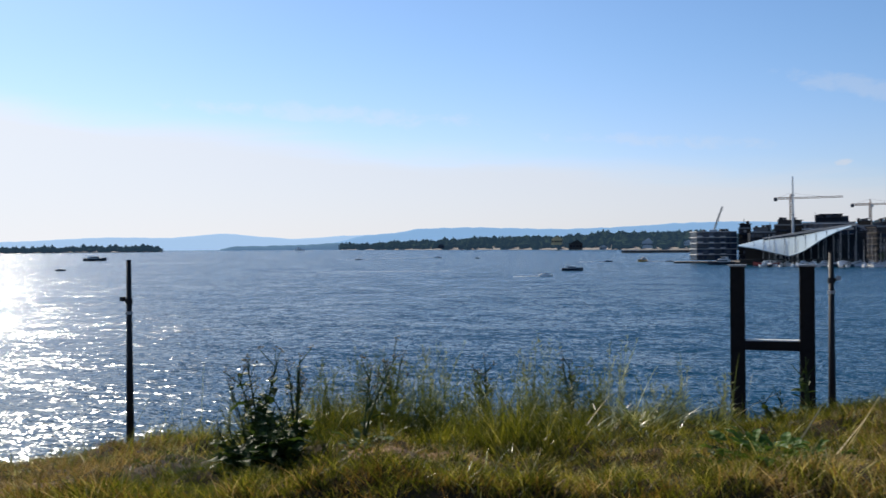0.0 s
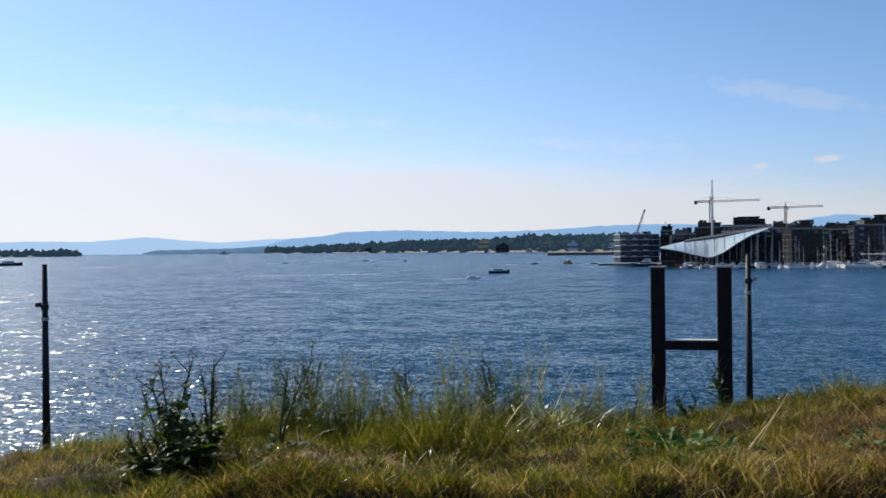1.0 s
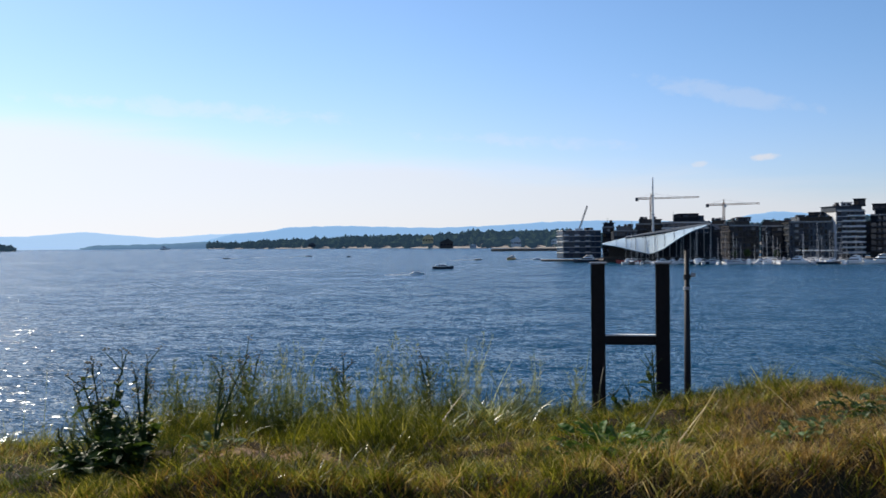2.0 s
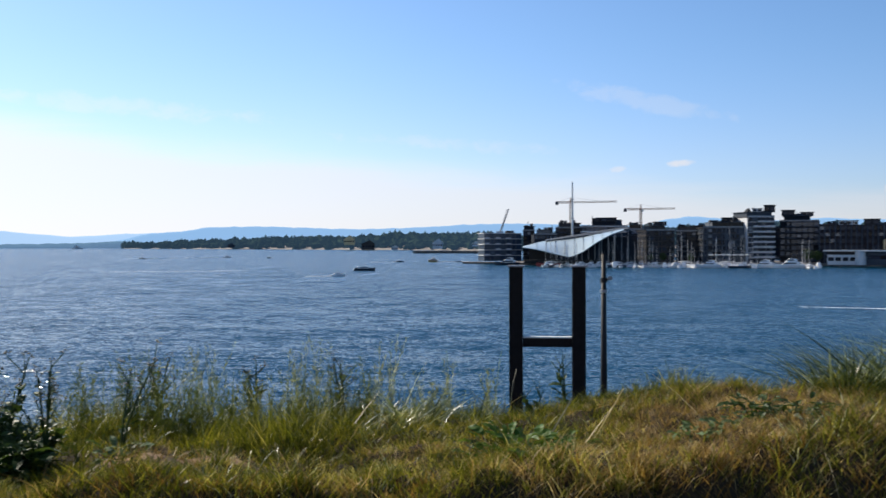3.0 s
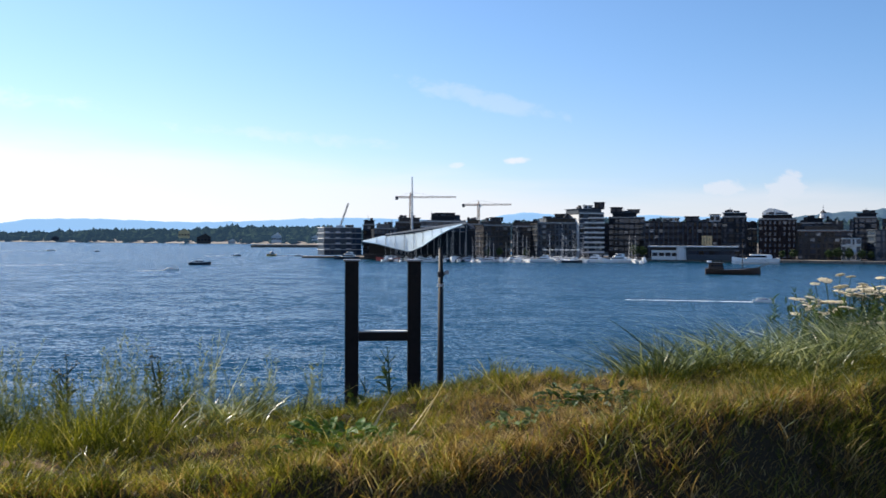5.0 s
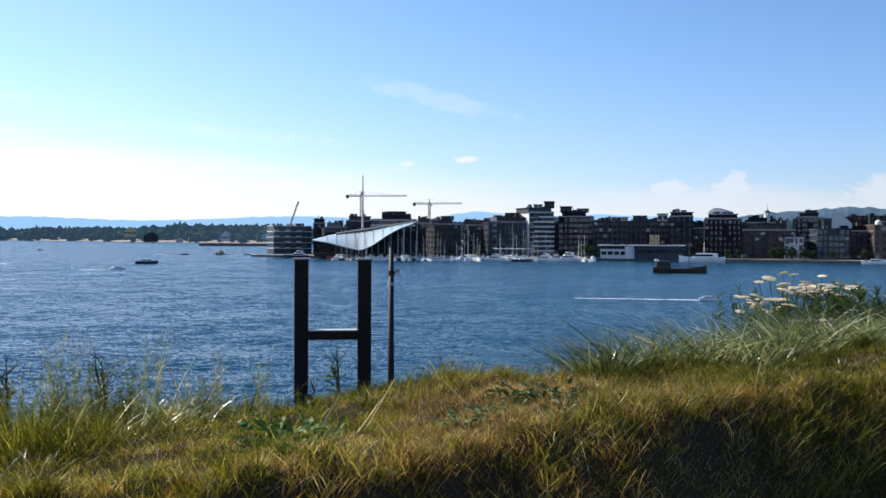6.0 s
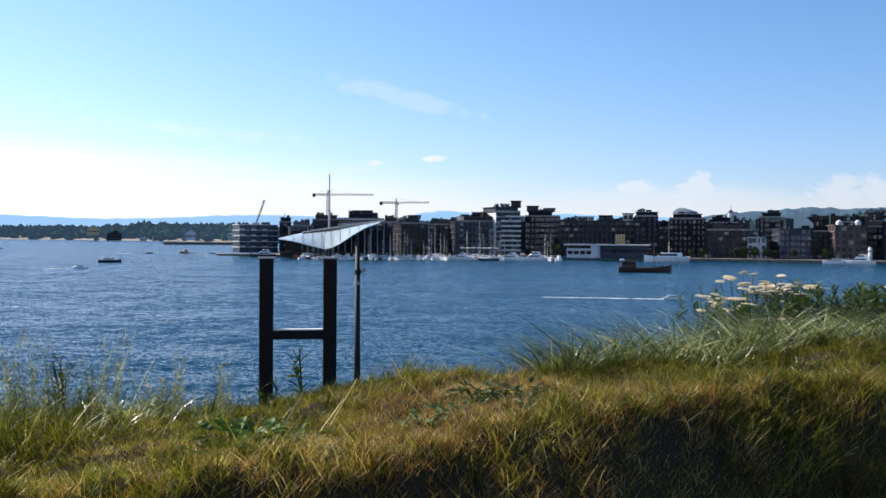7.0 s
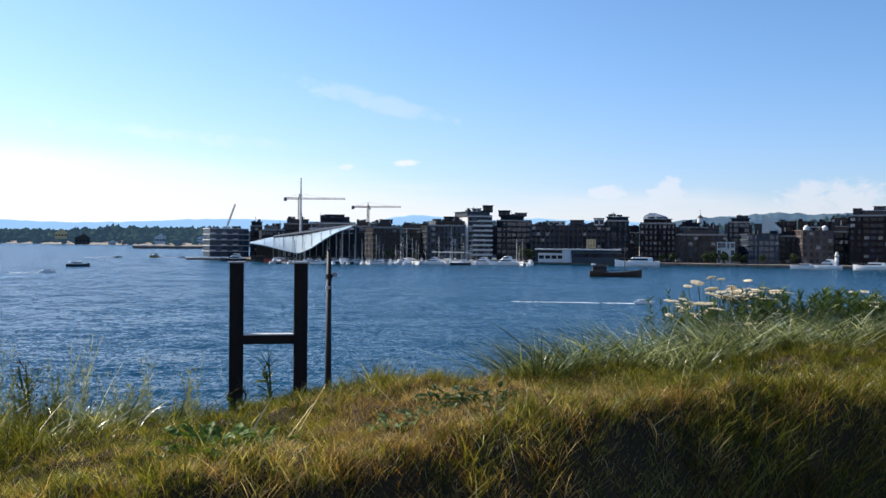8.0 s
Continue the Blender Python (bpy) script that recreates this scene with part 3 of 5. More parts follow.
    for i in range(4 if front_row else 2):
        x, t, q = rb.uniform(-w * 0.75, w * 0.75), rb.uniform(0.6, max(1.0, w * 0.25)), rb.uniform(0.5, 2.4)
        part("roof_unit", cube(x - t, x + t, 3 + i * 2.6, 5.2 + i * 2.6, full + 0.004 if back and a < x - t and x + t < b else h + 0.004, full + q), M[rb.choice(("dark_clad", "grey_render", "roof_dark", "roof_dark"))], ob)
    if front_row:
        x = rb.uniform(-w * 0.6, w * 0.6)
        part("flue", tube(bmesh.new(), (x, 4, h), (x, 4, full + rb.uniform(1.5, 4.0)), 0.22, sides=5), M["grey_steel"], ob)
    # Added white slab paints the sunlight on the block's left end.
    if end_wall:
        part("end_wall", cube(-w - 0.35, -w - 0.004, 0.3, depth - 0.3, 0.2, h - 0.7), M[end_wall], ob, "white slab painting sunlight on the end wall")
    if turn > 8 and not end_wall:
        side = max(3, int(depth / bay))
        for f in range(rows):
            for c in range(side):
                part("window", kinds["narrow"], None, ob).matrix_basis = pose(-w - 0.02, (c + 0.5) * depth / side, (f + 0.52) * storey, 0, 0, -90)
            if bands:
                part("ledge", cube(-w - 0.5, -w - 0.165, 0.02, depth - 0.02, (f + 0.93) * storey, (f + 1.0) * storey + 0.2), M[bands], ob)
    if style == "piers":
        for c in range(cols + 1):
            x = -w + c * bay
            part("pier", cube(x - 0.4, x + 0.4, -0.6, -0.165, 0, h - 0.45), M[bands or wall], ob)
    return ob


def roof_box(az0, az1, el0, el1, dist, depth, material, label, on=None):
    mid = (az0 + az1) / 2
    w = dist * math.tan(radians((az1 - az0) / 2))
    foot = rise(on[0], on[1]) if on else rise(dist, el0)
    ob = thing("rooftop_house", on_bearing(mid, dist, foot), -mid, label, "rooftop house", "rooftop houses")
    h = rise(dist, el1) - foot
    part("wall", cube(-w, w, 0, depth, 0, h * 0.9), M[material], ob)
    part("roof", cube(-w - 0.4, w + 0.4, -0.4, depth + 0.4, h * 0.9 + 0.004, h), M["roof_dark"], ob)
    n = max(2, int(w / 1.6))
    pane = window_mesh("window", 2 * w / n * 0.7, h * 0.5, M["glass"])
    for i in range(n):
        o = part("window", pane, None, ob)
        o.location = (-w + (i + 0.5) * 2 * w / n, -0.02, h * 0.45)
    return ob


# quays
def quay(az0, az1, dist, depth, height, label, name="quay"):
    mid = (az0 + az1) / 2
    w = dist * math.tan(radians((az1 - az0) / 2))
    ob = thing(name, on_bearing(mid, dist, WATER - 2), -mid, label, "quay", kind="structure")
    part("edge", cube(-w, w, 0, depth, 0, 2 + height, 0.15), M["quay"], ob)
    n = max(3, int(w / 6))
    for i in range(n):
        x = -w + (i + 0.5) * 2 * w / n
        part("fender", cube(x - 0.35, x + 0.35, -0.3, -0.01, 1.6, 1.9 + height * 0.9), M["hull_wood"], ob)
    return ob


quay(-4.2, 14.5, 640, 120, 1.6, "stone harbour quay below the apartment blocks")
quay(14.6, 46, 622, 160, 1.7, "long stone promenade quay with dark timber fenders")
quay(-6.6, -2.2, 690, 16, 1.2, "low dark breakwater of stone")
quay(-9.6, -5.6, 1500, 40, 4.0, "low stone islet with quay walls")

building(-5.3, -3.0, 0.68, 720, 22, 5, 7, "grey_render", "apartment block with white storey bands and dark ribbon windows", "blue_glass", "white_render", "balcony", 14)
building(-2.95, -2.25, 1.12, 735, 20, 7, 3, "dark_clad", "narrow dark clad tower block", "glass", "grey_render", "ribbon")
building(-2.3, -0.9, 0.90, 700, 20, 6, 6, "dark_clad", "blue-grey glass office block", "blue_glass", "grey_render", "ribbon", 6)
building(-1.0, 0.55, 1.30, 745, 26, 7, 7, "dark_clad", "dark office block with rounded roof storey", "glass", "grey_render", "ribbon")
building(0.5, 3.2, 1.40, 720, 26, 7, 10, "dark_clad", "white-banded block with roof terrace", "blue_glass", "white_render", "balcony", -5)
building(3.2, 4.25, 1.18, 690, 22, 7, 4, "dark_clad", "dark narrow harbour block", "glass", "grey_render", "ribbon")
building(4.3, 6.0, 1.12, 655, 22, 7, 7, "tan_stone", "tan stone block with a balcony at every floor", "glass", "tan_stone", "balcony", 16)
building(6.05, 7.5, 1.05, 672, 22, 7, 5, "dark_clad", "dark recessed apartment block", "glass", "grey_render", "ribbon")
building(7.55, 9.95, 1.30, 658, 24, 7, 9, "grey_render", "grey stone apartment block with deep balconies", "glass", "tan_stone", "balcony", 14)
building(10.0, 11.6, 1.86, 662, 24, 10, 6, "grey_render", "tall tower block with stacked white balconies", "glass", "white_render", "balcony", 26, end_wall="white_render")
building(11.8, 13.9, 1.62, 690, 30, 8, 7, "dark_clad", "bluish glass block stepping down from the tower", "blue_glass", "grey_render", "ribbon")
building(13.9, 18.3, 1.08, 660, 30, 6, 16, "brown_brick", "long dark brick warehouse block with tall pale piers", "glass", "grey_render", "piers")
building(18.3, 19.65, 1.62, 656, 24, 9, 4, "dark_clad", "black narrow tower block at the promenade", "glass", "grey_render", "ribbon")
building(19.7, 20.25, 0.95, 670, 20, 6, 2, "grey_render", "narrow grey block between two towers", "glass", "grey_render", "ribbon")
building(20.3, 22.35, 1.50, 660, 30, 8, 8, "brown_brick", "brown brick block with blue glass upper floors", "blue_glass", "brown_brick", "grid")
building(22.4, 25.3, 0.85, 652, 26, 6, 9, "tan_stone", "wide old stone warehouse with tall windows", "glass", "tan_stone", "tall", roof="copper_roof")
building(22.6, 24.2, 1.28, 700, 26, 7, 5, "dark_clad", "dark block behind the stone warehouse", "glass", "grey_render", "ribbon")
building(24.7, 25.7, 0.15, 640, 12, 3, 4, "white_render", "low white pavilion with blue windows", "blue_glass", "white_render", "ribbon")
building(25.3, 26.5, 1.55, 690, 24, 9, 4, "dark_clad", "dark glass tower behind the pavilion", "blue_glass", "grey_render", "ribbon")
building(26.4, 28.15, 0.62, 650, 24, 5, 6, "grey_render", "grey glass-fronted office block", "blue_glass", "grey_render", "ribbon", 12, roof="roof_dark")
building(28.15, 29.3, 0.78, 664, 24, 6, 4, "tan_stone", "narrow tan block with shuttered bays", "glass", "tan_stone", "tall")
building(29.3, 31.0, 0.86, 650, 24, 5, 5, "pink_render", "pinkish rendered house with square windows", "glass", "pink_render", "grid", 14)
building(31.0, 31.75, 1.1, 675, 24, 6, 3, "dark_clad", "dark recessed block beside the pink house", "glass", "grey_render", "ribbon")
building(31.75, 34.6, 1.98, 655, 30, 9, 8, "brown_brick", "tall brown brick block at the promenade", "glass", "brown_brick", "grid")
# a second line of narrow houses showing between and above the front row
rl = random.Random(77)
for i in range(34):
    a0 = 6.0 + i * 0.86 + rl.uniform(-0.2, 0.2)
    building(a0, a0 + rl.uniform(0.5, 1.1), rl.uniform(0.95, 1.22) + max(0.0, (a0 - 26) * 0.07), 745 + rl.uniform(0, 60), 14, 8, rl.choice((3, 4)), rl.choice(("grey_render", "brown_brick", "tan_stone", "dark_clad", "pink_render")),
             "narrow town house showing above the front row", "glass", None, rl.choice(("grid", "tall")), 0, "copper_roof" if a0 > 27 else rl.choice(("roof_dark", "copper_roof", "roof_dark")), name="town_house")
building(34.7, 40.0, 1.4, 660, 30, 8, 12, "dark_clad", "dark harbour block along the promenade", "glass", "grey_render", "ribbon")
roof_box(10.95, 11.55, 1.86, 2.25, 672, 8, "dark_clad", "dark set-back penthouse on the white tower", (662, 1.86))
roof_box(11.9, 12.6, 1.62, 1.95, 698, 12, "dark_clad", "dark set-back storey beside the tower", (690, 1.62))
roof_box(10.3, 10.85, 1.86, 2.06, 668, 8, "white_render", "white roof terrace storey on the tower", (662, 1.86))
roof_box(14.9, 15.9, 1.08, 1.32, 668, 10, "white_render", "white rooftop storey with low roof", (660, 1.08))
roof_box(16.2, 17.0, 1.08, 1.40, 670, 10, "dark_clad", "dark rooftop plant house on brick block", (660, 1.08))
roof_box(17.6, 18.2, 1.08, 1.52, 668, 8, "white_render", "white glazed penthouse on the brick block", (660, 1.08))
roof_box(8.6, 9.4, 1.3, 1.55, 668, 8, "dark_clad", "dark rooftop plant house on grey block", (658, 1.3))
roof_box(12.9, 13.6, 1.62, 1.82, 700, 10, "blue_glass", "glazed roof storey on bluish block", (690, 1.62))
roof_box(1.4, 2.6, 1.4, 1.6, 730, 10, "dark_clad", "rounded dark roof storey on white block", (720, 1.4))
roof_box(4.7, 5.5, 1.12, 1.34, 664, 9, "dark_clad", "dark attic storey on the tan block", (655, 1.12))
roof_box(29.6, 30.3, 0.86, 1.08, 660, 9, "white_render", "white rooftop storey on the pink house", (650, 0.86))
roof_box(33.0, 34.0, 1.98, 2.2, 665, 9, "dark_clad", "dark attic storey on brown brick block", (655, 1.98))

# ---- museum with the glass sail ----


def shell(name, upper, lower, d_up, d_low, bulge, thick, material, parent, label, n=24, m=8):
    """A curved roof shell spanned between two edges given as (bearing, elevation)."""
    def edge(pts, d, f):
        s = f * (len(pts) - 1)
        i = min(int(s), len(pts) - 2)
        k = s - i
        a = pts[i][0] * (1 - k) + pts[i + 1][0] * k
        e = pts[i][1] * (1 - k) + pts[i + 1][1] * k
        return Vector(on_bearing(a, d, rise(d, e)))
    bm = bmesh.new()
    rows = []
    for i in range(n + 1):
        f = i / n
        p, q = edge(upper, d_up, f), edge(lower, d_low, f)
        row = []
        for j in range(m + 1):
            g = j / m
            v = p.lerp(q, g) + Vector((0, 0, bulge * math.sin(math.pi * g) * math.sin(math.pi * f)))
            row.append(bm.verts.new(v - Vector(parent.location)))
        rows.append(row)
    for r0, r1 in zip(rows, rows[1:]):
        for j in range(m):
            bm.faces.new((r0[j], r1[j], r1[j + 1], r0[j + 1]))
    bmesh.ops.recalc_face_normals(bm, faces=bm.faces)
    bmesh.ops.solidify(bm, geom=bm.faces[:], thickness=thick)
    return part(name, bm, material, parent, label, smooth=False)


museum = thing("museum", on_bearing(0.5, 606, QUAY), 0, "museum with a curved pale glass sail roof on the quay", "museum")
SAIL_UP = [(-2.97, -0.11), (-2.07, 0.12), (-1.07, 0.32), (-0.15, 0.46), (0.58, 0.54), (1.42, 0.65), (2.16, 0.76), (3.05, 0.94)]
SAIL_LOW = [(-2.97, -0.16), (-2.07, -0.29), (-1.07, -0.55), (-0.15, -0.76), (0.58, -0.46), (1.42, 0.12), (2.16, 0.55), (3.05, 0.88)]
shell("sail_roof", SAIL_UP, SAIL_LOW, 640, 594, 1.2, 0.5, M["sail_glass"], museum, "pale translucent curved glass roof")
shell("upper_blade", [(-1.6, 0.30), (0.4, 0.62), (2.0, 0.86), (3.3, 1.03), (3.75, 0.80)], [(-1.6, 0.22), (0.4, 0.50), (2.0, 0.72), (3.3, 0.92), (3.8, 0.62)], 655, 632, 0.8, 0.5, M["grey_render"], museum, "long thin grey roof blade")
for i in range(9):
    f = (i + 0.5) / 9
    a = -2.4 + f * 5.0
    e_u, e_l = np.interp(a, [p[0] for p in SAIL_UP], [p[1] for p in SAIL_UP]), np.interp(a, [p[0] for p in SAIL_LOW], [p[1] for p in SAIL_LOW])
    p = Vector(on_bearing(a, 638.5, rise(638.5, float(e_u)))) - Vector(museum.location)
    q = Vector(on_bearing(a, 593, rise(593, float(e_l)) + 0.55)) - Vector(museum.location)
    bm = bmesh.new()
    mid = (p + q) / 2 + Vector((0, 0, 1.3 * math.sin(math.pi * (a + 2.97) / 6.0)))
    tube(bm, p, mid, 0.14, sides=4)
    tube(bm, mid, q, 0.14, sides=4)
    part("roof_rib", bm, M["grey_render"], museum)
for i in range(12):
    a = -1.0 + i * 0.39
    e = max(-0.2, float(np.interp(a, [p[0] for p in SAIL_UP], [p[1] for p in SAIL_UP])) - 0.06)
    p = Vector(on_bearing(a, 628, QUAY)) - Vector(museum.location)
    q = Vector(on_bearing(a, 628, rise(628, e))) - Vector(museum.location)
    part("column", tube(bmesh.new(), p, q, 0.28, sides=6), M["grey_steel"], museum)


def flat_block(parent, name, az0, az1, d, el0, el1, depth, material, label=""):
    mid = (az0 + az1) / 2
    w = d * math.tan(radians((az1 - az0) / 2))
    z0, z1 = rise(d, el0), rise(d, el1)
    bm = cube(-w, w, 0, depth, 0, z1 - z0)
    ob = part(name, bm, M[material], parent, label)
    ob.matrix_basis = Matrix.Translation(Vector(on_bearing(mid, d, z0)) - Vector(parent.location)) @ pose(0, 0, 0, 0, 0, -mid)
    return ob


flat_block(museum, "gallery_wall", -0.2, 3.6, 634, -1.1, 0.45, 18, "dark_clad", "dark glazed gallery under the roof")
flat_block(museum, "gallery_wall", -2.6, -0.9, 636, -1.1, -0.25, 10, "tan_stone", "low timber-clad pavilion under the sail")
flat_block(museum, "terrace", -2.9, 3.9, 626, -1.15, -0.93, 6, "tan_stone", "pale quay terrace")

spire = thing("steel_mast", on_bearing(0.0, 645, QUAY), 0, "tall white steel mast behind the museum", "mast")
top = rise(645, 3.75) - QUAY
part("lower_shaft", tube(bmesh.new(), (0, 0, 0), (0, 0, top * 0.55), 0.95, 0.75, 10), M["white_render"], spire)
part("upper_shaft", tube(bmesh.new(), (0, 0, top * 0.55), (0, 0, top), 0.75, 0.4, 8), M["white_render"], spire)
for f in (0.3, 0.55, 0.78):
    part("ring", tube(bmesh.new(), (0, 0, top * f - 0.3), (0, 0, top * f + 0.3), 1.15, 1.15, 10), M["grey_steel"], spire)


def truss(bm, a, b, side, r, bays):
    """A square lattice girder."""
    a, b = Vector(a), Vector(b)
    d = (b - a).normalized()
    u = d.cross(Vector((0.3, 1, 0.2))).normalized() * side / 2
    v = d.cross(u).normalized() * side / 2
    cs = [u + v, u - v, -u - v, -u + v]
    for c in cs:
        tube(bm, a + c, b + c, r, sides=4)
    for i in range(bays):
        p, q = a.lerp(b, i / bays), a.lerp(b, (i + 1) / bays)
        for k in range(4):
            tube(bm, p + cs[k], q + cs[(k + 1) % 4], r * 0.7, sides=3)
    return bm


def tower_crane(az, az_l, az_r, el, dist, label):
    ob = thing("tower_crane", on_bearing(az, dist, QUAY), -az, label, "crane", "tower cranes over the roofs")
    z = rise(dist, el) - QUAY
    k = dist * math.pi / 180
    x0, x1 = (az_l - az) * k, (az_r - az) * k
    part("tower", truss(bmesh.new(), (0, 0, 0), (0, 0, z + 1), 1.8, 0.24, 22), M["crane_red"], ob)
    part("jib", truss(bmesh.new(), (0, 0, z), (x1, 0, z + 0.5), 1.3, 0.15, 18), M["crane_red"], ob)
    part("counter_jib", truss(bmesh.new(), (x0, 0, z), (0, 0, z), 1.5, 0.24, 6), M["crane_red"], ob)
    part("counterweight", cube(x0 - 0.5, x0 + 2.6, -1.2, 1.2, z - 2.6, z + 0.6, 0.1), M["grey_render"], ob)
    part("apex", tube(bmesh.new(), (0, 0, z + 1), (0, 0, z + 5), 0.9, 0.25, 4), M["crane_red"], ob)
    bm = tube(bmesh.new(), (0, 0, z + 5), (x1 * 0.6, 0, z + 1.1), 0.09, sides=3)
    tube(bm, (0, 0, z + 5), (x0 * 0.8, 0, z + 0.8), 0.09, sides=3)
    part("tie_rods", bm, M["grey_steel"], ob)
    part("cab", cube(0.9, 2.8, -1.0, 1.0, z - 2.8, z - 0.4, 0.1), M["white_render"], ob)
    return ob


tower_crane(-0.10, -0.98, 2.65, 2.52, 980, "orange-brown lattice tower crane beside the mast")
tower_crane(4.02, 3.05, 6.0, 2.08, 1000, "orange-brown lattice tower crane over dark roofs")
luff = thing("mobile_crane", on_bearing(-4.3, 760, QUAY), 4.3, "slim grey crane with a raised lattice boom", "crane")
zb = rise(760, 0.80) - QUAY
part("boom", truss(bmesh.new(), (0, 0, zb), (6.2, 0, rise(760, 2.14) - QUAY), 0.9, 0.2, 14), M["grey_steel"], luff)
part("turret", cube(-3.5, 2.5, -2, 2, zb - 2.4, zb, 0.2), M["white_render"], luff)
part("undercarriage", cube(-3, 2, -1.8, 1.8, 0, zb - 2.405, 0.2), M["grey_render"], luff)

# white roof shapes and small roof details over the row
arch = thing("roof_vault", on_bearing(21.2, 668, rise(660, 1.50)), -21.2, "white vaulted roof rising over the brick block", "roof")
bm = bmesh.new()
pts = [(-8, 0), (-7.4, 2.2), (-4, 4.2), (0, 3.9), (4, 2.7), (8, 1.4), (8.6, 0)]
fr = [bm.verts.new((x, 0, z)) for x, z in pts]
bk = [bm.verts.new((x, 14, z)) for x, z in pts]
bm.faces.new(fr), bm.faces.new(bk[::-1])
for i in range(len(pts)):
    j = (i + 1) % len(pts)
    bm.faces.new((fr[i], fr[j], bk[j], bk[i]))
part("vault", bm, M["white_render"], arch)
for i in range(4):
    part("glazing", cube(-5.5 + i * 3, -3.4 + i * 3, -0.12, -0.003, 0.4, 1.3), M["blue_glass"], arch)
turret = thing("roof_turret", on_bearing(23.75, 710, rise(700, 1.28)), -23.75, "pale stone roof turret with a thin finial", "turret")
part("drum", tube(bmesh.new(), (0, 0, 0), (0, 0, 3.6), 2.6, 2.3, 10), M["white_render"], turret)
part("cap", tube(bmesh.new(), (0, 0, 3.6), (0, 0, 5.6), 2.5, 0.5, 10), M["roof_dark"], turret)
part("finial", tube(bmesh.new(), (0, 0, 5.6), (0, 0, 9.5), 0.3, 0.1, 6), M["grey_steel"], turret)
glassroof = thing("roof_lantern", on_bearing(27.6, 656, rise(650, 0.62) + 0.8), -27.6, "slanted white glass roof lantern between dark blocks", "roof lantern")
bm = bmesh.new()
va = [bm.verts.new(c) for c in ((-5, 0, 0), (7, 0, 0), (7, 0, 3), (-3, 0, 12), (-5, 0, 12))]
vb = [bm.verts.new((v.co.x, 12, v.co.z)) for v in va]
bm.faces.new(va), bm.faces.new(vb[::-1])
for i in range(5):
    bm.faces.new((va[i], va[(i + 1) % 5], vb[(i + 1) % 5], vb[i]))
part("lantern_glass", bm, M["sail_glass"], glassroof)
part("lantern_frame", cube(-5.3, 7.3, -0.3, 12.3, -0.8, -0.004), M["grey_render"], glassroof)
golden = thing("facade_panel", on_bearing(17.45, 659.2, rise(659.2, -0.30)), -17.45, "ochre panel catching light on the brick block", "panel")
part("panel", cube(-3.2, 3.2, -0.75, -0.15, 0, 6.4), M["gold"], golden)
for i in range(3):
    part("mullion", cube(-2.0 + i * 1.8, -1.7 + i * 1.8, -0.9, -0.755, 0.3, 6.1), M["tan_stone"], golden)

for az in (29.55, 30.5):
    dome = thing("roof_dome", on_bearing(az, 655, rise(650, 0.86) + 0.004), -az, "white round dome on the pink house roof", "dome", "domes on the pink house")
    part("drum", tube(bmesh.new(), (0, 0, 0), (0, 0, 1.2), 2.1, 2.1, 16), M["white_render"], dome)
    bm = bmesh.new()
    bmesh.ops.create_uvsphere(bm, u_segments=16, v_segments=8, radius=2.0, matrix=Matrix.Translation((0, 0, 1.2)))
    part("cap", bm, M["white_render"], dome, smooth=True)
silo = thing("quay_tower", on_bearing(31.15, 618, QUAY), -31.15, "slim white round tower standing on the promenade", "tower")
part("shaft", tube(bmesh.new(), (0, 0, 0), (0, 0, 6.0), 1.2, 1.1, 16), M["white_render"], silo, smooth=True)
part("gallery", tube(bmesh.new(), (0, 0, 6.004), (0, 0, 6.5), 1.7, 1.7, 16), M["grey_steel"], silo)
part("lantern", tube(bmesh.new(), (0, 0, 6.504), (0, 0, 8.6), 1.2, 0.8, 12), M["white_render"], silo)

# ferry terminal
terminal = thing("ferry_terminal", on_bearing(16.5, 612, QUAY), -16.5, "low white terminal with long flat roof on the quay", "terminal")
k = 612 * math.pi / 180
part("hall", cube(-2.2 * k, -0.5 * k, 1, 12, 0, 6.0), M["white_render"], terminal)
part("roof", cube(-2.4 * k, 2.7 * k, -0.5, 13, 8.0, 8.8), M["white_render"], terminal, "long thin white roof")
part("upper_wall", cube(-2.1 * k, -0.7 * k, 2.0, 11, 6.004, 7.996), M["glass"], terminal)
part("wing", cube(-0.5 * k + 0.01, 2.6 * k, 2, 12, 0, 7.99), M["grey_render"], terminal, "grey shaded wing")
part("bay", tube(bmesh.new(), (-0.5 * k, 2.5, 0), (-0.5 * k, 2.5, 7.99), 3.4, 3.0, 14), M["white_render"], terminal)
pane = window_mesh("window", 3.2, 2.2, M["glass"])
for i in range(10):
    o = part("window", pane, None, terminal)
    o.location = (-0.3 * k + 4 + i * 3.1, 1.98, 4.6)
for i in range(4):
    o = part("window", pane, None, terminal)
    o.location = (-2.0 * k + i * 4.0, 0.98, 3.4)
awning = thing("quay_awning", on_bearing(9.0, 632, QUAY), -9.0, "row of white awnings along the marina", "awning")
for i in range(7):
    part("canopy", cube(-12 + i * 3.6, -9 + i * 3.6, -2, 2, 5.2, 5.9, 0.2), M["canvas"], awning)
    part("strut", tube(bmesh.new(), (-10.5 + i * 3.6, 0, 0), (-10.5 + i * 3.6, 0, 5.196), 0.12, sides=5), M["grey_steel"], awning)

# ---- boats ----


def hull_mesh(length, beam, freeboard, sheer=0.25, draft=0.35, n=12):
    """A boat's hull along x, bow at +x, with flare, sheer and a transom."""
    bm = bmesh.new()
    rows = []
    for i in range(n + 1):
        f = i / n
        x = (f - 0.5) * length
        w = beam / 2 * (1 - max(0.0, (f - 0.45) / 0.55) ** 2.2) * (0.86 + 0.14 * min(1, f * 3))
        w = max(w, 0.02)
        h = freeboard * (1 + sheer * (2 * f - 0.8) ** 2)
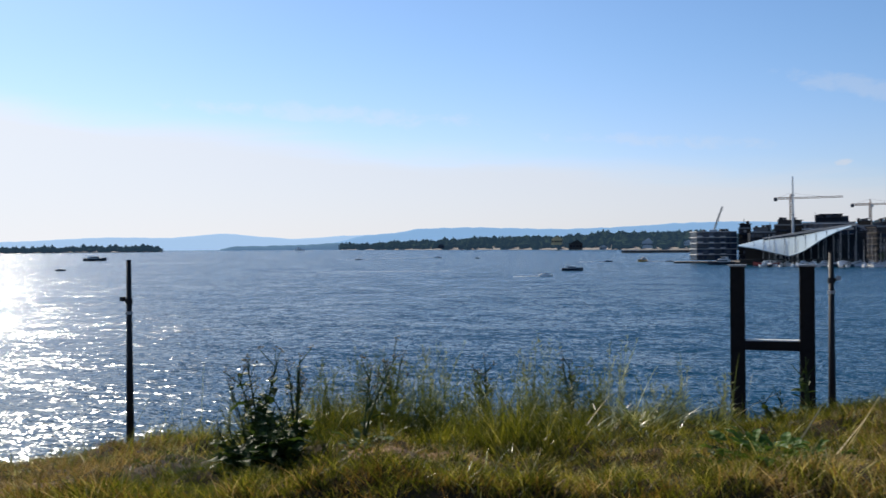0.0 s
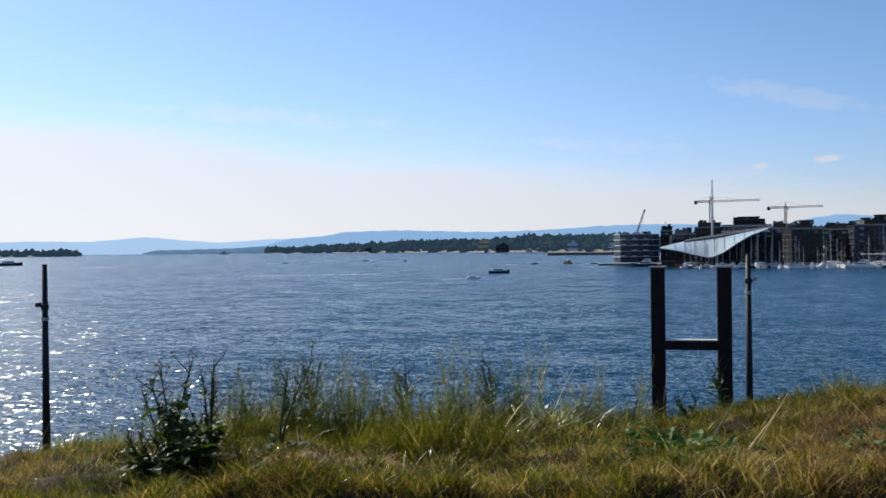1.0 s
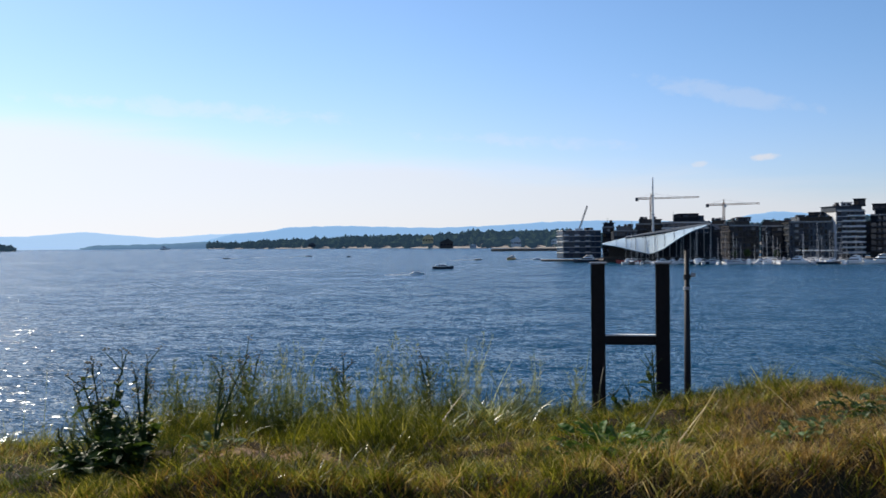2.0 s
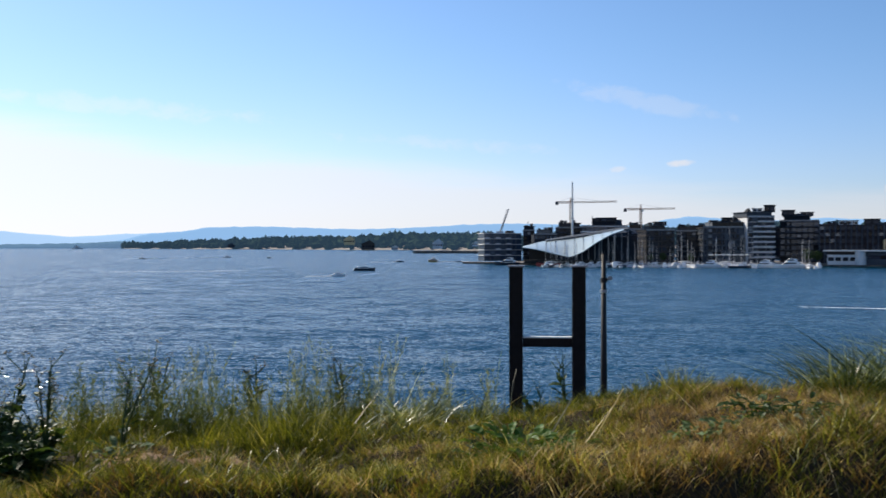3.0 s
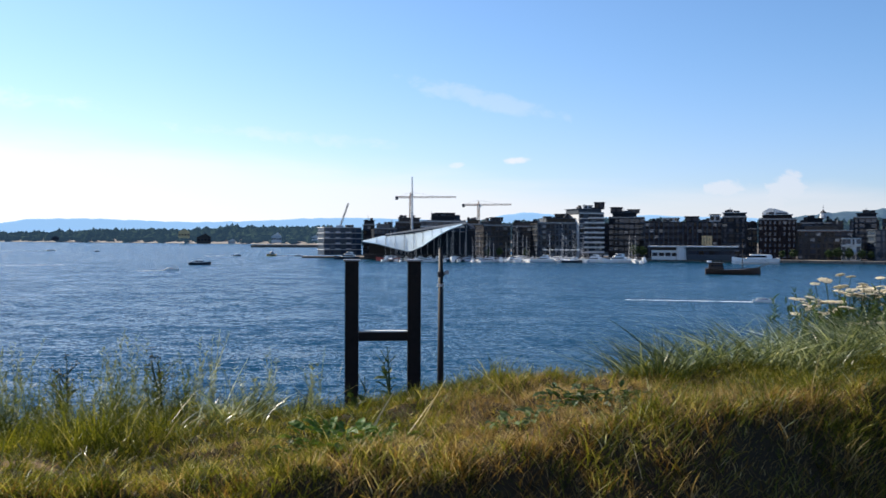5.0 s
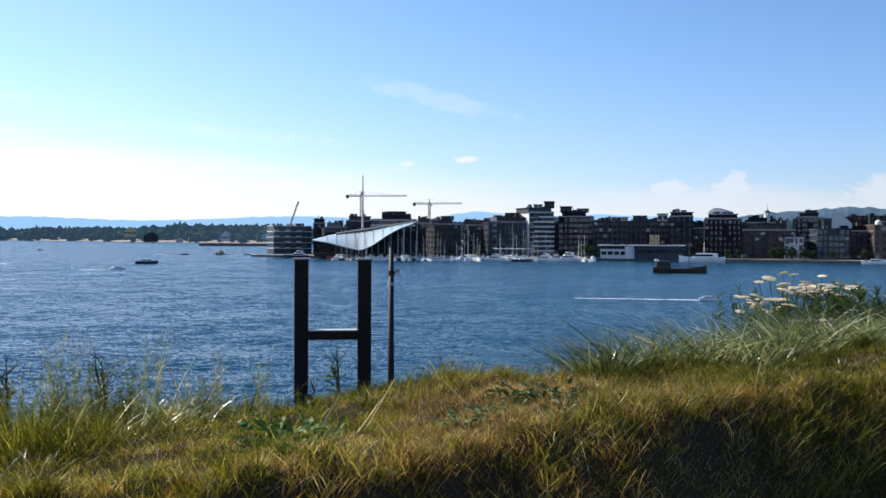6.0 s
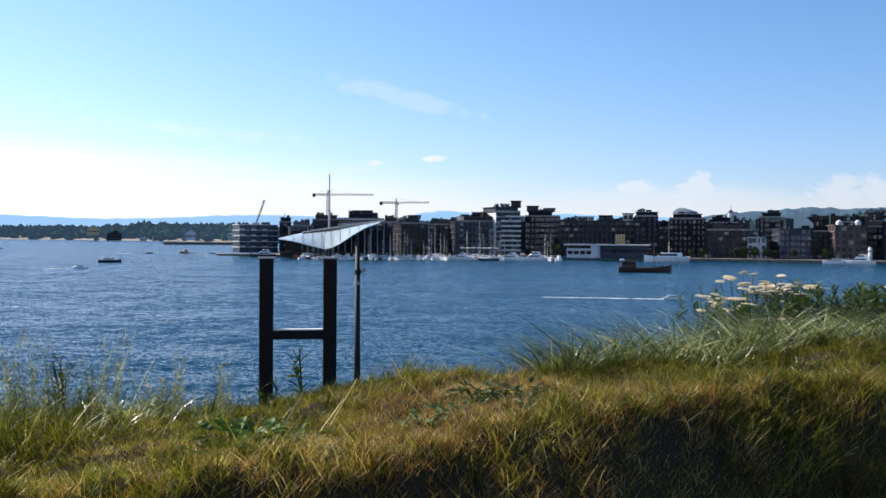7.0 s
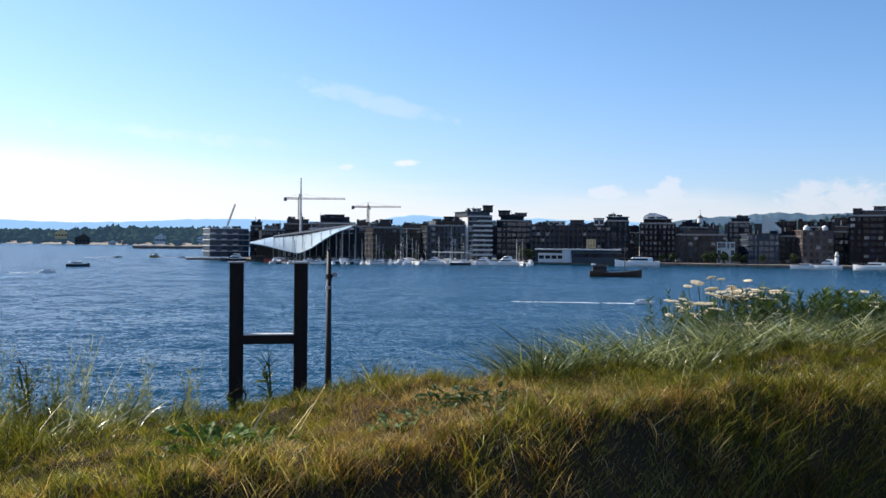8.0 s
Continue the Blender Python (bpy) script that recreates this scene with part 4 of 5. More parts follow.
        rows.append([bm.verts.new((x + 0.04 * length * f, s * w * k, z)) for s, k, z in ((-1, 1, h), (-1, 0.86, h * 0.35), (-1, 0.55, -draft), (1, 0.55, -draft), (1, 0.86, h * 0.35), (1, 1, h))])
    for p, q in zip(rows, rows[1:]):
        for k in range(5):
            bm.faces.new((p[k], q[k], q[k + 1], p[k + 1]))
        bm.faces.new((p[5], q[5], q[0], p[0]))
    bm.faces.new(rows[0])
    bm.faces.new(rows[-1][::-1])
    return bm


def wedge(x0, x1, w, z0, z1, rake=0.5, back=0.1):
    """A cabin with raked ends and narrower top."""
    bm = bmesh.new()
    h = z1 - z0
    lo = [bm.verts.new(c) for c in ((x0, -w, z0), (x1, -w, z0), (x1, w, z0), (x0, w, z0))]
    hi = [bm.verts.new(c) for c in ((x0 + back * h, -w * 0.85, z1), (x1 - rake * h, -w * 0.85, z1), (x1 - rake * h, w * 0.85, z1), (x0 + back * h, w * 0.85, z1))]
    bm.faces.new(lo[::-1]), bm.faces.new(hi)
    for i in range(4):
        j = (i + 1) % 4
        bm.faces.new((lo[i], lo[j], hi[j], hi[i]))
    bmesh.ops.bevel(bm, geom=bm.edges[:], offset=0.08 * h, segments=2, affect="EDGES")
    return bm


def sailboat(length, mast_h, hull, label):
    ob = thing("sailing_boat", (0, 0, WATER), 0, label, "sailing boat", "boats in the marina")
    fb = length * 0.10
    part("hull", hull_mesh(length, length * 0.3, fb), M[hull], ob)
    part("cabin", wedge(-length * 0.12, length * 0.22, length * 0.09, fb * 0.98, fb * 1.75, 1.2), M["hull_white"], ob)
    part("mast", tube(bmesh.new(), (length * 0.08, 0, fb), (length * 0.08, 0, mast_h), 0.10, 0.07, 6), M["mast"], ob)
    part("boom", tube(bmesh.new(), (length * 0.07, 0, fb * 2.3), (-length * 0.35, 0, fb * 2.2), 0.08, sides=5), M["mast"], ob)
    part("furled_sail", tube(bmesh.new(), (length * 0.05, 0, fb * 2.5), (-length * 0.33, 0, fb * 2.4), 0.22, 0.13, 6), M["canvas"], ob)
    bm = tube(bmesh.new(), (length * 0.08, 0, mast_h * 0.97), (length * 0.52, 0, fb * 1.2), 0.03, sides=3)
    tube(bm, (length * 0.08, 0, mast_h * 0.97), (-length * 0.46, 0, fb * 1.1), 0.03, sides=3)
    part("stays", bm, M["grey_steel"], ob)
    part("spreader", tube(bmesh.new(), (length * 0.08, -1.1, mast_h * 0.58), (length * 0.08, 1.1, mast_h * 0.58), 0.05, sides=4), M["mast"], ob)
    return ob


def motor_yacht(length, label, hull="hull_white", decks=2, name="motor_yacht", group="boats in the marina"):
    ob = thing(name, (0, 0, WATER), 0, label, "motor boat", group)
    fb = length * 0.11
    part("hull", hull_mesh(length, length * 0.27, fb, 0.35), M[hull], ob)
    z = fb * 1.02
    w = length * 0.11
    for d in range(decks):
        x0, x1 = -length * (0.34 - 0.08 * d), length * (0.24 - 0.13 * d)
        h = length * 0.105
        part("cabin", wedge(x0, x1, w, z, z + h, 1.1), M["hull_white"], ob)
        part("window_band", wedge(x0 + 0.12 * length, x1 - 0.02 * length, w * 1.02, z + h * 0.35, z + h * 0.8, 1.0), M["glass"], ob)
        z += h * 1.02
        w *= 0.85
    part("antenna", tube(bmesh.new(), (-length * 0.08, 0, z - 0.1), (-length * 0.1, 0, z + length * 0.12), 0.06, 0.03, 5), M["grey_steel"], ob)
    bm = tube(bmesh.new(), (length * 0.48, 0, fb * 1.9), (length * 0.2, -length * 0.1, fb * 1.6), 0.03, sides=3)
    tube(bm, (length * 0.48, 0, fb * 1.9), (length * 0.2, length * 0.1, fb * 1.6), 0.03, sides=3)
    part("bow_rail", bm, M["grey_steel"], ob)
    return ob


def moor(ob, az, dist, heading):
    ob.matrix_basis = pose(*on_bearing(az, dist, WATER), 0, 0, -az + heading)
    return ob


rb = random.Random(11)
sail_protos = [sailboat(11, 15.5, "hull_white", "white sailing boat with furled sail in the marina"), sailboat(9, 12.0, "hull_white", "small white sailing boat moored in the marina"),
               sailboat(13, 19.0, "hull_dark", "dark-hulled sailing boat with tall mast in the marina"), sailboat(12, 17.0, "hull_white", "white sailing boat with tall aluminium mast at the quay")]
yacht_protos = [motor_yacht(8, "small white motor boat moored in the marina", decks=1), motor_yacht(10, "white motor yacht moored in the marina")]
spots = []
for i in range(96):
    a = -1.6 + i * 0.162 + rb.uniform(-0.12, 0.12)
    if 11.6 < a < 12.9 or 7.6 < a < 8.3:
        continue
    spots.append((a, rb.choice((580, 588, 597, 606, 614, 622)) + rb.uniform(-3, 3), rb.choice((80, 100, 265, 280, 15, 190)) + rb.uniform(-10, 10)))
for i, (a, d, hd) in enumerate(spots):
    protos = sail_protos if rb.random() < 0.5 else yacht_protos
    p = protos[i % len(protos)]
    m = pose(*on_bearing(a, d, WATER), 0, 0, -a + hd)
    copy_thing(p, m)
for i, p in enumerate(sail_protos + yacht_protos):
    moor(p, -0.7 + i * 2.3, 622 + (i % 3) * 4, 90 + 13 * i)
moor(sailboat(14, 24.0, "hull_white", "white sailing yacht with a very tall mast"), 8.95, 600, 20)
moor(sailboat(14, 23.0, "hull_white", "white sailing yacht beside dark apartment blocks"), 6.45, 612, 200)
moor(motor_yacht(17, "large white motor yacht at the marina entrance"), 12.3, 590, 200)
moor(motor_yacht(14, "white motor yacht with two decks at the marina"), 7.9, 588, 175)
moor(motor_yacht(15, "white motor yacht with raked cabin by the quay"), 10.9, 592, 170)
moor(motor_yacht(16, "grey working boat lying off the breakwater", "hull_dark"), -3.9, 640, 185)
moor(motor_yacht(15, "red-hulled boat moored below the museum", "red_paint", 1), -1.4, 612, 180)
moor(motor_yacht(26, "long white passenger boat at the promenade quay", decks=1, name="passenger_boat"), 20.2, 596, 186)
moor(motor_yacht(14, "white motor boat at the promenade", decks=1), 29.4, 606, 190)
moor(motor_yacht(18, "white motor yacht at the promenade steps", decks=2), 30.6, 606, 175)
moor(motor_yacht(20, "long white launch at the far promenade", decks=1), 33.0, 604, 180)

# wooden ship under power
ship = thing("wooden_ship", (0, 0, WATER), 0, "dark tarred wooden ship with deckhouse and bare mast", "ship")
part("hull", hull_mesh(21, 5.4, 1.9, 0.45), M["hull_wood"], ship)
part("rubbing_strake", cube(-9.6, 6.5, -2.72, 2.72, 1.55, 1.75, 0.05), M["hull_wood"], ship)
part("deckhouse", wedge(-9.3, -3.0, 1.8, 2.0, 4.6, 0.3), M["hull_wood"], ship)
part("deckhouse_roof", cube(-9.6, -2.8, -2.0, 2.0, 4.604, 4.8, 0.05), M["hull_wood"], ship)
part("white_stern_cabin", wedge(-9.9, -8.0, 1.5, 4.81, 5.6, 0.2), M["hull_white"], ship)
for i in range(4):
    part("window", cube(-8.2 + i * 1.3, -7.4 + i * 1.3, -1.86, -1.78, 3.2, 4.0), M["glass"], ship)
part("mast", tube(bmesh.new(), (4.2, 0, 1.9), (4.2, 0, 13.2), 0.2, 0.1, 8), M["hull_wood"], ship)
part("bowsprit", tube(bmesh.new(), (9.5, 0, 2.6), (15.0, 0, 4.6), 0.16, 0.08, 6), M["hull_wood"], ship)
bm = tube(bmesh.new(), (4.2, 0, 13), (14.8, 0, 4.5), 0.035, sides=3)
tube(bm, (4.2, 0, 13), (-3.2, 0, 4.7), 0.035, sides=3)
part("rigging", bm, M["hull_dark"], ship)
part("bulwark_rail", cube(-2.8, 8.6, -1.9, -1.8, 2.5, 2.75, 0.03), M["hull_wood"], ship)
moor(ship, 18.85, 407, 4)


def wake(az, dist, length, width, heading, label="trail of white foam behind a boat", lift=1.0):
    """Broken foam along a boat's path: many small flat flecks."""
    rnd = random.Random(int(dist))
    bm = bmesh.new()
    count = int(length * 3)
    for i in range(count):
        f = rnd.random()
        x = -f * length
        y = rnd.gauss(0, 1) * width * (0.25 + 0.5 * f)
        sx, sy = rnd.uniform(0.4, 1.6) * (1 - 0.4 * f), rnd.uniform(0.15, 0.5)
        z = lift * rnd.uniform(0.15, 0.45) * (1.4 - f)
        vs = [bm.verts.new((x + sx * math.cos(k * 1.05), y + sy * math.sin(k * 1.05), 0.02)) for k in range(6)]
        c = bm.verts.new((x, y, 0.02 + z))
        for k in range(6):
            bm.faces.new((vs[k], vs[(k + 1) % 6], c))
    ob = new("boat_wake", mesh_of(bm, "boat_wake", M["foam"]))
    ob.matrix_world = pose(*on_bearing(az, dist, WATER), 0, 0, -az + heading)
    return tagged(ob, label, "foam", kind="stuff")


moor(motor_yacht(11, "dark low motor launch crossing the fjord", "hull_dark", 1, "motor_launch", "boats out on the water"), -12.55, 511, 5)
moor(motor_yacht(6, "small white motor boat throwing spray", "hull_white", 1, "motor_boat", "boats out on the water"), -14.1, 422, 15)
wake(-14.0, 422, 15, 1.1, 15)
yellow = motor_yacht(11, "yellow and white cabin boat heading in", "orange_paint", 2, "cabin_boat", "boats out on the water")
moor(yellow, -8.4, 764, 235)
wake(-8.2, 766, 26, 1.0, 190)
moor(motor_yacht(6, "small white boat off the breakwater", "hull_white", 1, "motor_boat", "boats out on the water"), -6.85, 750, 190)
moor(motor_yacht(6, "small open boat crossing far off", "hull_dark", 1, "motor_boat", "boats out on the water"), -10.4, 760, 10)
wake(-10.5, 760, 22, 0.7, 8)
moor(motor_yacht(24, "long dark low barge far out on bright water", "hull_dark", 1, "barge", "boats out on the water"), -40.5, 1130, 8)
moor(motor_yacht(6, "small dark boat in the sun glitter", "hull_dark", 1, "motor_boat", "boats out on the water"), -42.3, 642, 10)
moor(sailboat(7, 6.0, "hull_dark", "small dark boat with a short mast far out"), -25.4, 978, 10)
wake(-24.4, 1000, 38, 1.0, 6)
moor(motor_yacht(8, "small white boat speeding far out", "hull_white", 1, "motor_boat", "boats out on the water"), -20.6, 1060, 5)
wake(-20.7, 1060, 60, 1.1, 3)
moor(motor_yacht(34, "white ferry far out under the hills", "hull_white", 3, "ferry", "boats out on the water"), -28.9, 3400, 0)
moor(motor_yacht(5, "small dark boat out on the fjord", "hull_dark", 1, "motor_boat", "boats out on the water"), -18.2, 1000, 0)
moor(motor_yacht(4.5, "small low motor boat trailing a long wake", "hull_white", 1, "motor_boat", "boats out on the water"), 20.6, 226, 4)
wake(20.4, 226, 30, 0.12, 4, lift=0.22)
# streaks of calm and old wakes on the open water
wake(-20.0, 520, 70, 0.5, 2, "faint old foam line on open water", 0.3)
wake(-35.0, 900, 50, 0.6, 4, "faint old foam line on bright water", 0.3)

# houses on the far peninsula


def shore_house(az0, az1, el0, el1, dist, material, label, pitch=True):
    mid = (az0 + az1) / 2
    w = dist * math.tan(radians((az1 - az0) / 2))
    z0, z1 = rise(dist, el0), rise(dist, el1)
    ob = thing("shore_house", on_bearing(mid, dist, z0 - 4), -mid, label, "house", "houses on the peninsula")
    h = z1 - z0 + 4
    part("wall", cube(-w, w, 0, 14, 0, h * 0.6), M[material], ob)
    bm = bmesh.new()
    a = [bm.verts.new((x, y, z)) for y in (-0.8, 15) for x, z in ((-w - 1, h * 0.6 + 0.004), (w + 1, h * 0.6 + 0.004), (w * 0.25, h))]
    for f in ((0, 1, 2), (3, 5, 4), (0, 3, 4, 1), (1, 4, 5, 2), (2, 5, 3, 0)):
        bm.faces.new([a[i] for i in f])
    part("roof", bm, M[material], ob)
    pane = window_mesh("window", w * 0.3, h * 0.16, M["glass"])
    for i in range(4):
        o = part("window", pane, None, ob)
        o.location = (-w + (i + 0.5) * w / 2, -0.02, h * 0.36)
    return ob


shore_house(-13.75, -13.1, 0.08, 0.56, 2380, "gold", "pale yellow steep-roofed hall among shore trees")
shore_house(-12.7, -11.9, -0.22, 0.28, 2320, "tan_stone", "tan steep-roofed boat hall at the water")
shore_house(-8.4, -7.8, -0.15, 0.36, 2080, "white_render", "white museum hall with a steep gable")
shore_house(-10.9, -10.5, -0.25, -0.05, 2280, "white_render", "low white house at the waterline")
shore_house(-6.0, -5.6, 0.0, 0.22, 2050, "white_render", "white house among dark trees")
shore_house(-20.6, -20.2, -0.1, 0.1, 3000, "grey_render", "grey house at the wooded shore")

# quayside trees


def quay_tree(az, dist, h, seed):
    rnd = random.Random(seed)
    ob = thing("quay_tree", on_bearing(az, dist, QUAY), 0, "round leafy green tree on the promenade", "tree", "trees on the promenade")
    bm = tube(bmesh.new(), (0, 0, 0), (0.1, 0, h * 0.5), 0.25, 0.14, 7)
    for i in range(4):
        a = i * 1.57 + rnd.uniform(-0.4, 0.4)
        tube(bm, (0.05, 0, h * 0.35), (math.cos(a) * h * 0.22, math.sin(a) * h * 0.22, h * 0.68), 0.1, 0.04, 5)
    part("trunk", bm, M["hull_wood"], ob)
    bm = bmesh.new()
    for i in range(150):
        d = Vector((rnd.gauss(0, 1), rnd.gauss(0, 1), rnd.gauss(0, 1))).normalized() * h * 0.36 * rnd.uniform(0.5, 1.05)
        c = d + Vector((0, 0, h * 0.66))
        m = Matrix.Translation(c) @ Euler((rnd.uniform(0, 6), rnd.uniform(0, 6), 0)).to_matrix().to_4x4() @ Matrix.Diagonal((1, 0.7, 0.35, 1))
        bmesh.ops.create_icosphere(bm, subdivisions=1, radius=h * rnd.uniform(0.05, 0.1), matrix=m)
    part("crown", bm, M["tree_leaf"], ob)
    return ob


M["tree_leaf"] = blade_material("tree_leaf", [(0.02, 0.035, 0.012), (0.035, 0.06, 0.018), (0.05, 0.075, 0.025)], 0.2)
for i, (a, h) in enumerate(((24.05, 7), (24.55, 8), (25.1, 7.5), (25.75, 7), (26.2, 6), (21.6, 6), (22.2, 7), (13.3, 9), (13.8, 8), (4.6, 6), (5.3, 6.5), (6.9, 6), (27.2, 6), (28.9, 7))):
    quay_tree(a, 634, h, 100 + i)

# ---- plants on the rampart ----
M["turf"] = blade_material("summer_turf", [(0.045, 0.048, 0.006), (0.135, 0.128, 0.016), (0.28, 0.245, 0.042), (0.47, 0.385, 0.11), (0.78, 0.66, 0.35)], 0.48)
M["lush"] = blade_material("green_grass", [(0.030, 0.041, 0.005), (0.096, 0.112, 0.013), (0.225, 0.22, 0.036), (0.60, 0.54, 0.25)], 0.48, 0.4)
M["dry"] = blade_material("dry_straw_grass", [(0.12, 0.078, 0.032), (0.27, 0.18, 0.075), (0.46, 0.34, 0.16), (0.80, 0.68, 0.43)], 0.36)
M["rust"] = blade_material("rust_brown_dead_grass", [(0.06, 0.036, 0.010), (0.20, 0.125, 0.035), (0.40, 0.27, 0.09)], 0.42)
M["reed"] = blade_material("blue_green_reed_grass", [(0.025, 0.042, 0.016), (0.10, 0.13, 0.05), (0.33, 0.37, 0.20), (0.86, 0.88, 0.66)], 0.35, 0.3, 0.3)
M["feather"] = blade_material("yellow_green_weed", [(0.04, 0.06, 0.012), (0.09, 0.115, 0.022), (0.19, 0.20, 0.05)], 0.45)
M["pale_feather"] = blade_material("grey_green_weed", [(0.08, 0.10, 0.045), (0.20, 0.23, 0.11), (0.48, 0.50, 0.32)], 0.4)
M["straw"] = blade_material("bleached_stalks", [(0.34, 0.27, 0.15), (0.5, 0.42, 0.26), (0.62, 0.55, 0.38)], 0.2)
# Dark weed leaves; also colours the turf blades that paint shade.
M["weed_and_shade_leaf"] = blade_material("dark_weed_and_shade_leaf", [(0.03, 0.055, 0.014), (0.055, 0.095, 0.022), (0.10, 0.15, 0.04)], 0.35, 0.5, 0.18)
M["green_leaf"] = blade_material("fresh_green_leaf", [(0.05, 0.10, 0.016), (0.10, 0.17, 0.03), (0.20, 0.27, 0.07)], 0.35, 0.45)
M["dock_leaf"] = blade_material("grey_green_leaf", [(0.08, 0.125, 0.05), (0.15, 0.20, 0.09), (0.27, 0.31, 0.18)], 0.25, 0.6)
M["umbel_stem"] = blade_material("umbel_stem", [(0.025, 0.045, 0.014), (0.045, 0.07, 0.022), (0.075, 0.10, 0.035)], 0.25)
M["umbel_flower"] = surface("cream_flower_head", (0.64, 0.56, 0.39), 0.9, vary=0.2, grain=60, stains=9, bump=0.4, per_piece=0.15)
M["seed_head"] = blade_material("brown_seed_head", [(0.05, 0.04, 0.025), (0.13, 0.10, 0.05), (0.3, 0.24, 0.13)], 0.2)

G = np.random.RandomState(5)


def blades(name, base, h, w, lean_az, lean, curl, material, label, seg=4, tip=0.12, group="", category="grass"):
    """Many tapered, bent blades in one mesh. base: (n, 3); the rest: (n,) arrays."""
    n = len(base)
    t = np.linspace(0, 1, seg + 1)[None, :]
    up = h[:, None] * (t - 0.18 * curl[:, None] * t ** 3)
    out = h[:, None] * (lean[:, None] * t + curl[:, None] * t ** 2.2)
    d = np.stack([np.cos(lean_az), np.sin(lean_az)], -1)
    centre = np.empty((n, seg + 1, 3))
    centre[..., 0] = base[:, None, 0] + out * d[:, None, 0]
    centre[..., 1] = base[:, None, 1] + out * d[:, None, 1]
    centre[..., 2] = base[:, None, 2] + up
    face = G.uniform(0, math.pi, n)
    half = 0.5 * w[:, None] * np.where(t < 0.3, 0.75 + 0.8 * t, 1 - (1 - tip) * (np.clip(t - 0.3, 0, 1) / 0.7) ** 1.3)
    side = np.stack([np.cos(face), np.sin(face), np.zeros(n)], -1)[:, None, :] * half[..., None]
    co = np.stack([centre - side, centre + side], 2).reshape(-1, 3)
    k = np.arange(seg)[None, :] * 2 + np.arange(n)[:, None] * (seg + 1) * 2
    quads = np.stack([k, k + 1, k + 3, k + 2], -1).reshape(-1, 4)
    me = bpy.data.meshes.new(name)
    me.vertices.add(len(co))
    me.vertices.foreach_set("co", co.ravel())
    me.loops.add(quads.size)
    me.loops.foreach_set("vertex_index", quads.ravel().astype(np.int32))
    me.polygons.add(len(quads))
    me.polygons.foreach_set("loop_start", np.arange(0, quads.size, 4, dtype=np.int32))
    me.update(calc_edges=True)
    me.validate()
    me.materials.append(material)
    return tagged(new(name, me), label, category, group, "stuff")


def field(x, y, scale, seed):
    """Smooth random patches between 0 and 1."""
    r = np.random.RandomState(seed)
    v = np.zeros_like(x)
    for _ in range(9):
        a, p, s = r.uniform(0, 6.28), r.uniform(0, 6.28), scale * r.uniform(0.5, 2.0)
        v += np.sin((x * math.cos(a) + y * math.sin(a)) * s + p)
    return 0.5 + v / 9 * 0.9


def scatter(n, x0, x1, y0, y1):
    x, y = G.uniform(x0, x1, n), G.uniform(y0, y1, n)
    return x, y


def planted(x, y, sink=0.01):
    return np.stack([x, y, ground_height(x, y) - sink], -1)


def bare(x, y):
    """Trodden earth patches near the footway."""
    return (((x + 1.28) / 0.26) ** 2 + ((y - 2.98) / 0.12) ** 2 < 1 + 0.5 * np.sin(x * 23 + y * 17)) | (((x + 2.9) / 0.4) ** 2 + ((y - 2.7) / 0.12) ** 2 < 1)


def outer(x):
    """Where the parapet's top turns over into the outer slope."""
    return np.interp(x, [-6, -4, -1, 1, 2.2, 3.2, 8], [3.7, 3.7, 4.0, 4.1, 4.6, 5.2, 5.4])


def parapet(n, before=0.1, behind=0.25):
    """Random spots on the parapet's top, from its near lip to its outer edge."""
    x = G.uniform(-5.2, 4.6, n)
    lo, hi = front_of(x) - before, outer(x) + behind
    return x, lo + (hi - lo) * G.uniform(0, 1, n)


def dryness(x, y):
    """Where the turf has turned to straw: patches, and a band along the near lip."""
    d = field(x, y, 1.6, 3) + 0.16 * (field(x, y, 7.0, 5) - 0.5)
    d = d - 0.22 * np.clip((-1.55 - x) / 0.4, 0, 1)
    d = d + np.where(x > -0.9, 0.20, 0.0) * np.exp(-((y - front_of(x) - 0.10) / 0.18) ** 2)
    for px, py, rx, ry in ((-0.64, 3.12, 0.24, 0.14), (-0.28, 3.0, 0.26, 0.12), (0.42, 3.42, 0.16, 0.12), (1.2, 3.3, 0.4, 0.12)):
        d = d + 0.3 * np.exp(-((x - px) / rx) ** 2 - ((y - py) / ry) ** 2)
    return d


# bare sandy earth showing through the turf
for cx, cy, rx, ry in ((-1.28, 2.98, 0.27, 0.13), (-2.9, 2.7, 0.4, 0.12)):
    bm = bmesh.new()
    rings = []
    for q in range(7):
        ring = []
        for a in range(28):
            t = a / 28 * 2 * math.pi
            f = q / 6 * (1 + 0.16 * math.sin(3 * t + cx) + 0.09 * math.sin(7 * t + 1))
            px, py = cx + rx * f * math.cos(t), cy + ry * f * math.sin(t)
            ring.append(bm.verts.new((px, py, float(ground_height(px, py)) + (0.008 if q < 6 else -0.006) + 0.003 * noise.noise((px * 40, py * 40, 0)))))
        rings.append(ring)
    for p, q in zip(rings, rings[1:]):
        for a in range(28):
            b = (a + 1) % 28
            bm.faces.new((p[a], p[b], q[b], q[a]))
    tagged(new("bare_earth", mesh_of(bm, "bare_earth", M["sand"], True)), "patch of dry pale sandy earth worn through the turf", "earth", kind="structure")

x, y = np.concatenate([G.normal(-1.28, 0.15, 420), G.normal(-2.9, 0.22, 300)]), np.concatenate([G.normal(2.98, 0.07, 420), G.normal(2.7, 0.07, 300)])
blades("dry_litter", planted(x, y, -0.004), G.uniform(0.01, 0.05, len(x)), G.uniform(0.0016, 0.0035, len(x)), G.uniform(0, 6.28, len(x)), G.uniform(0.5, 2.5, len(x)), G.uniform(0.0, 0.5, len(x)), M["dry"], "dry straw litter lying on bare earth", seg=2)
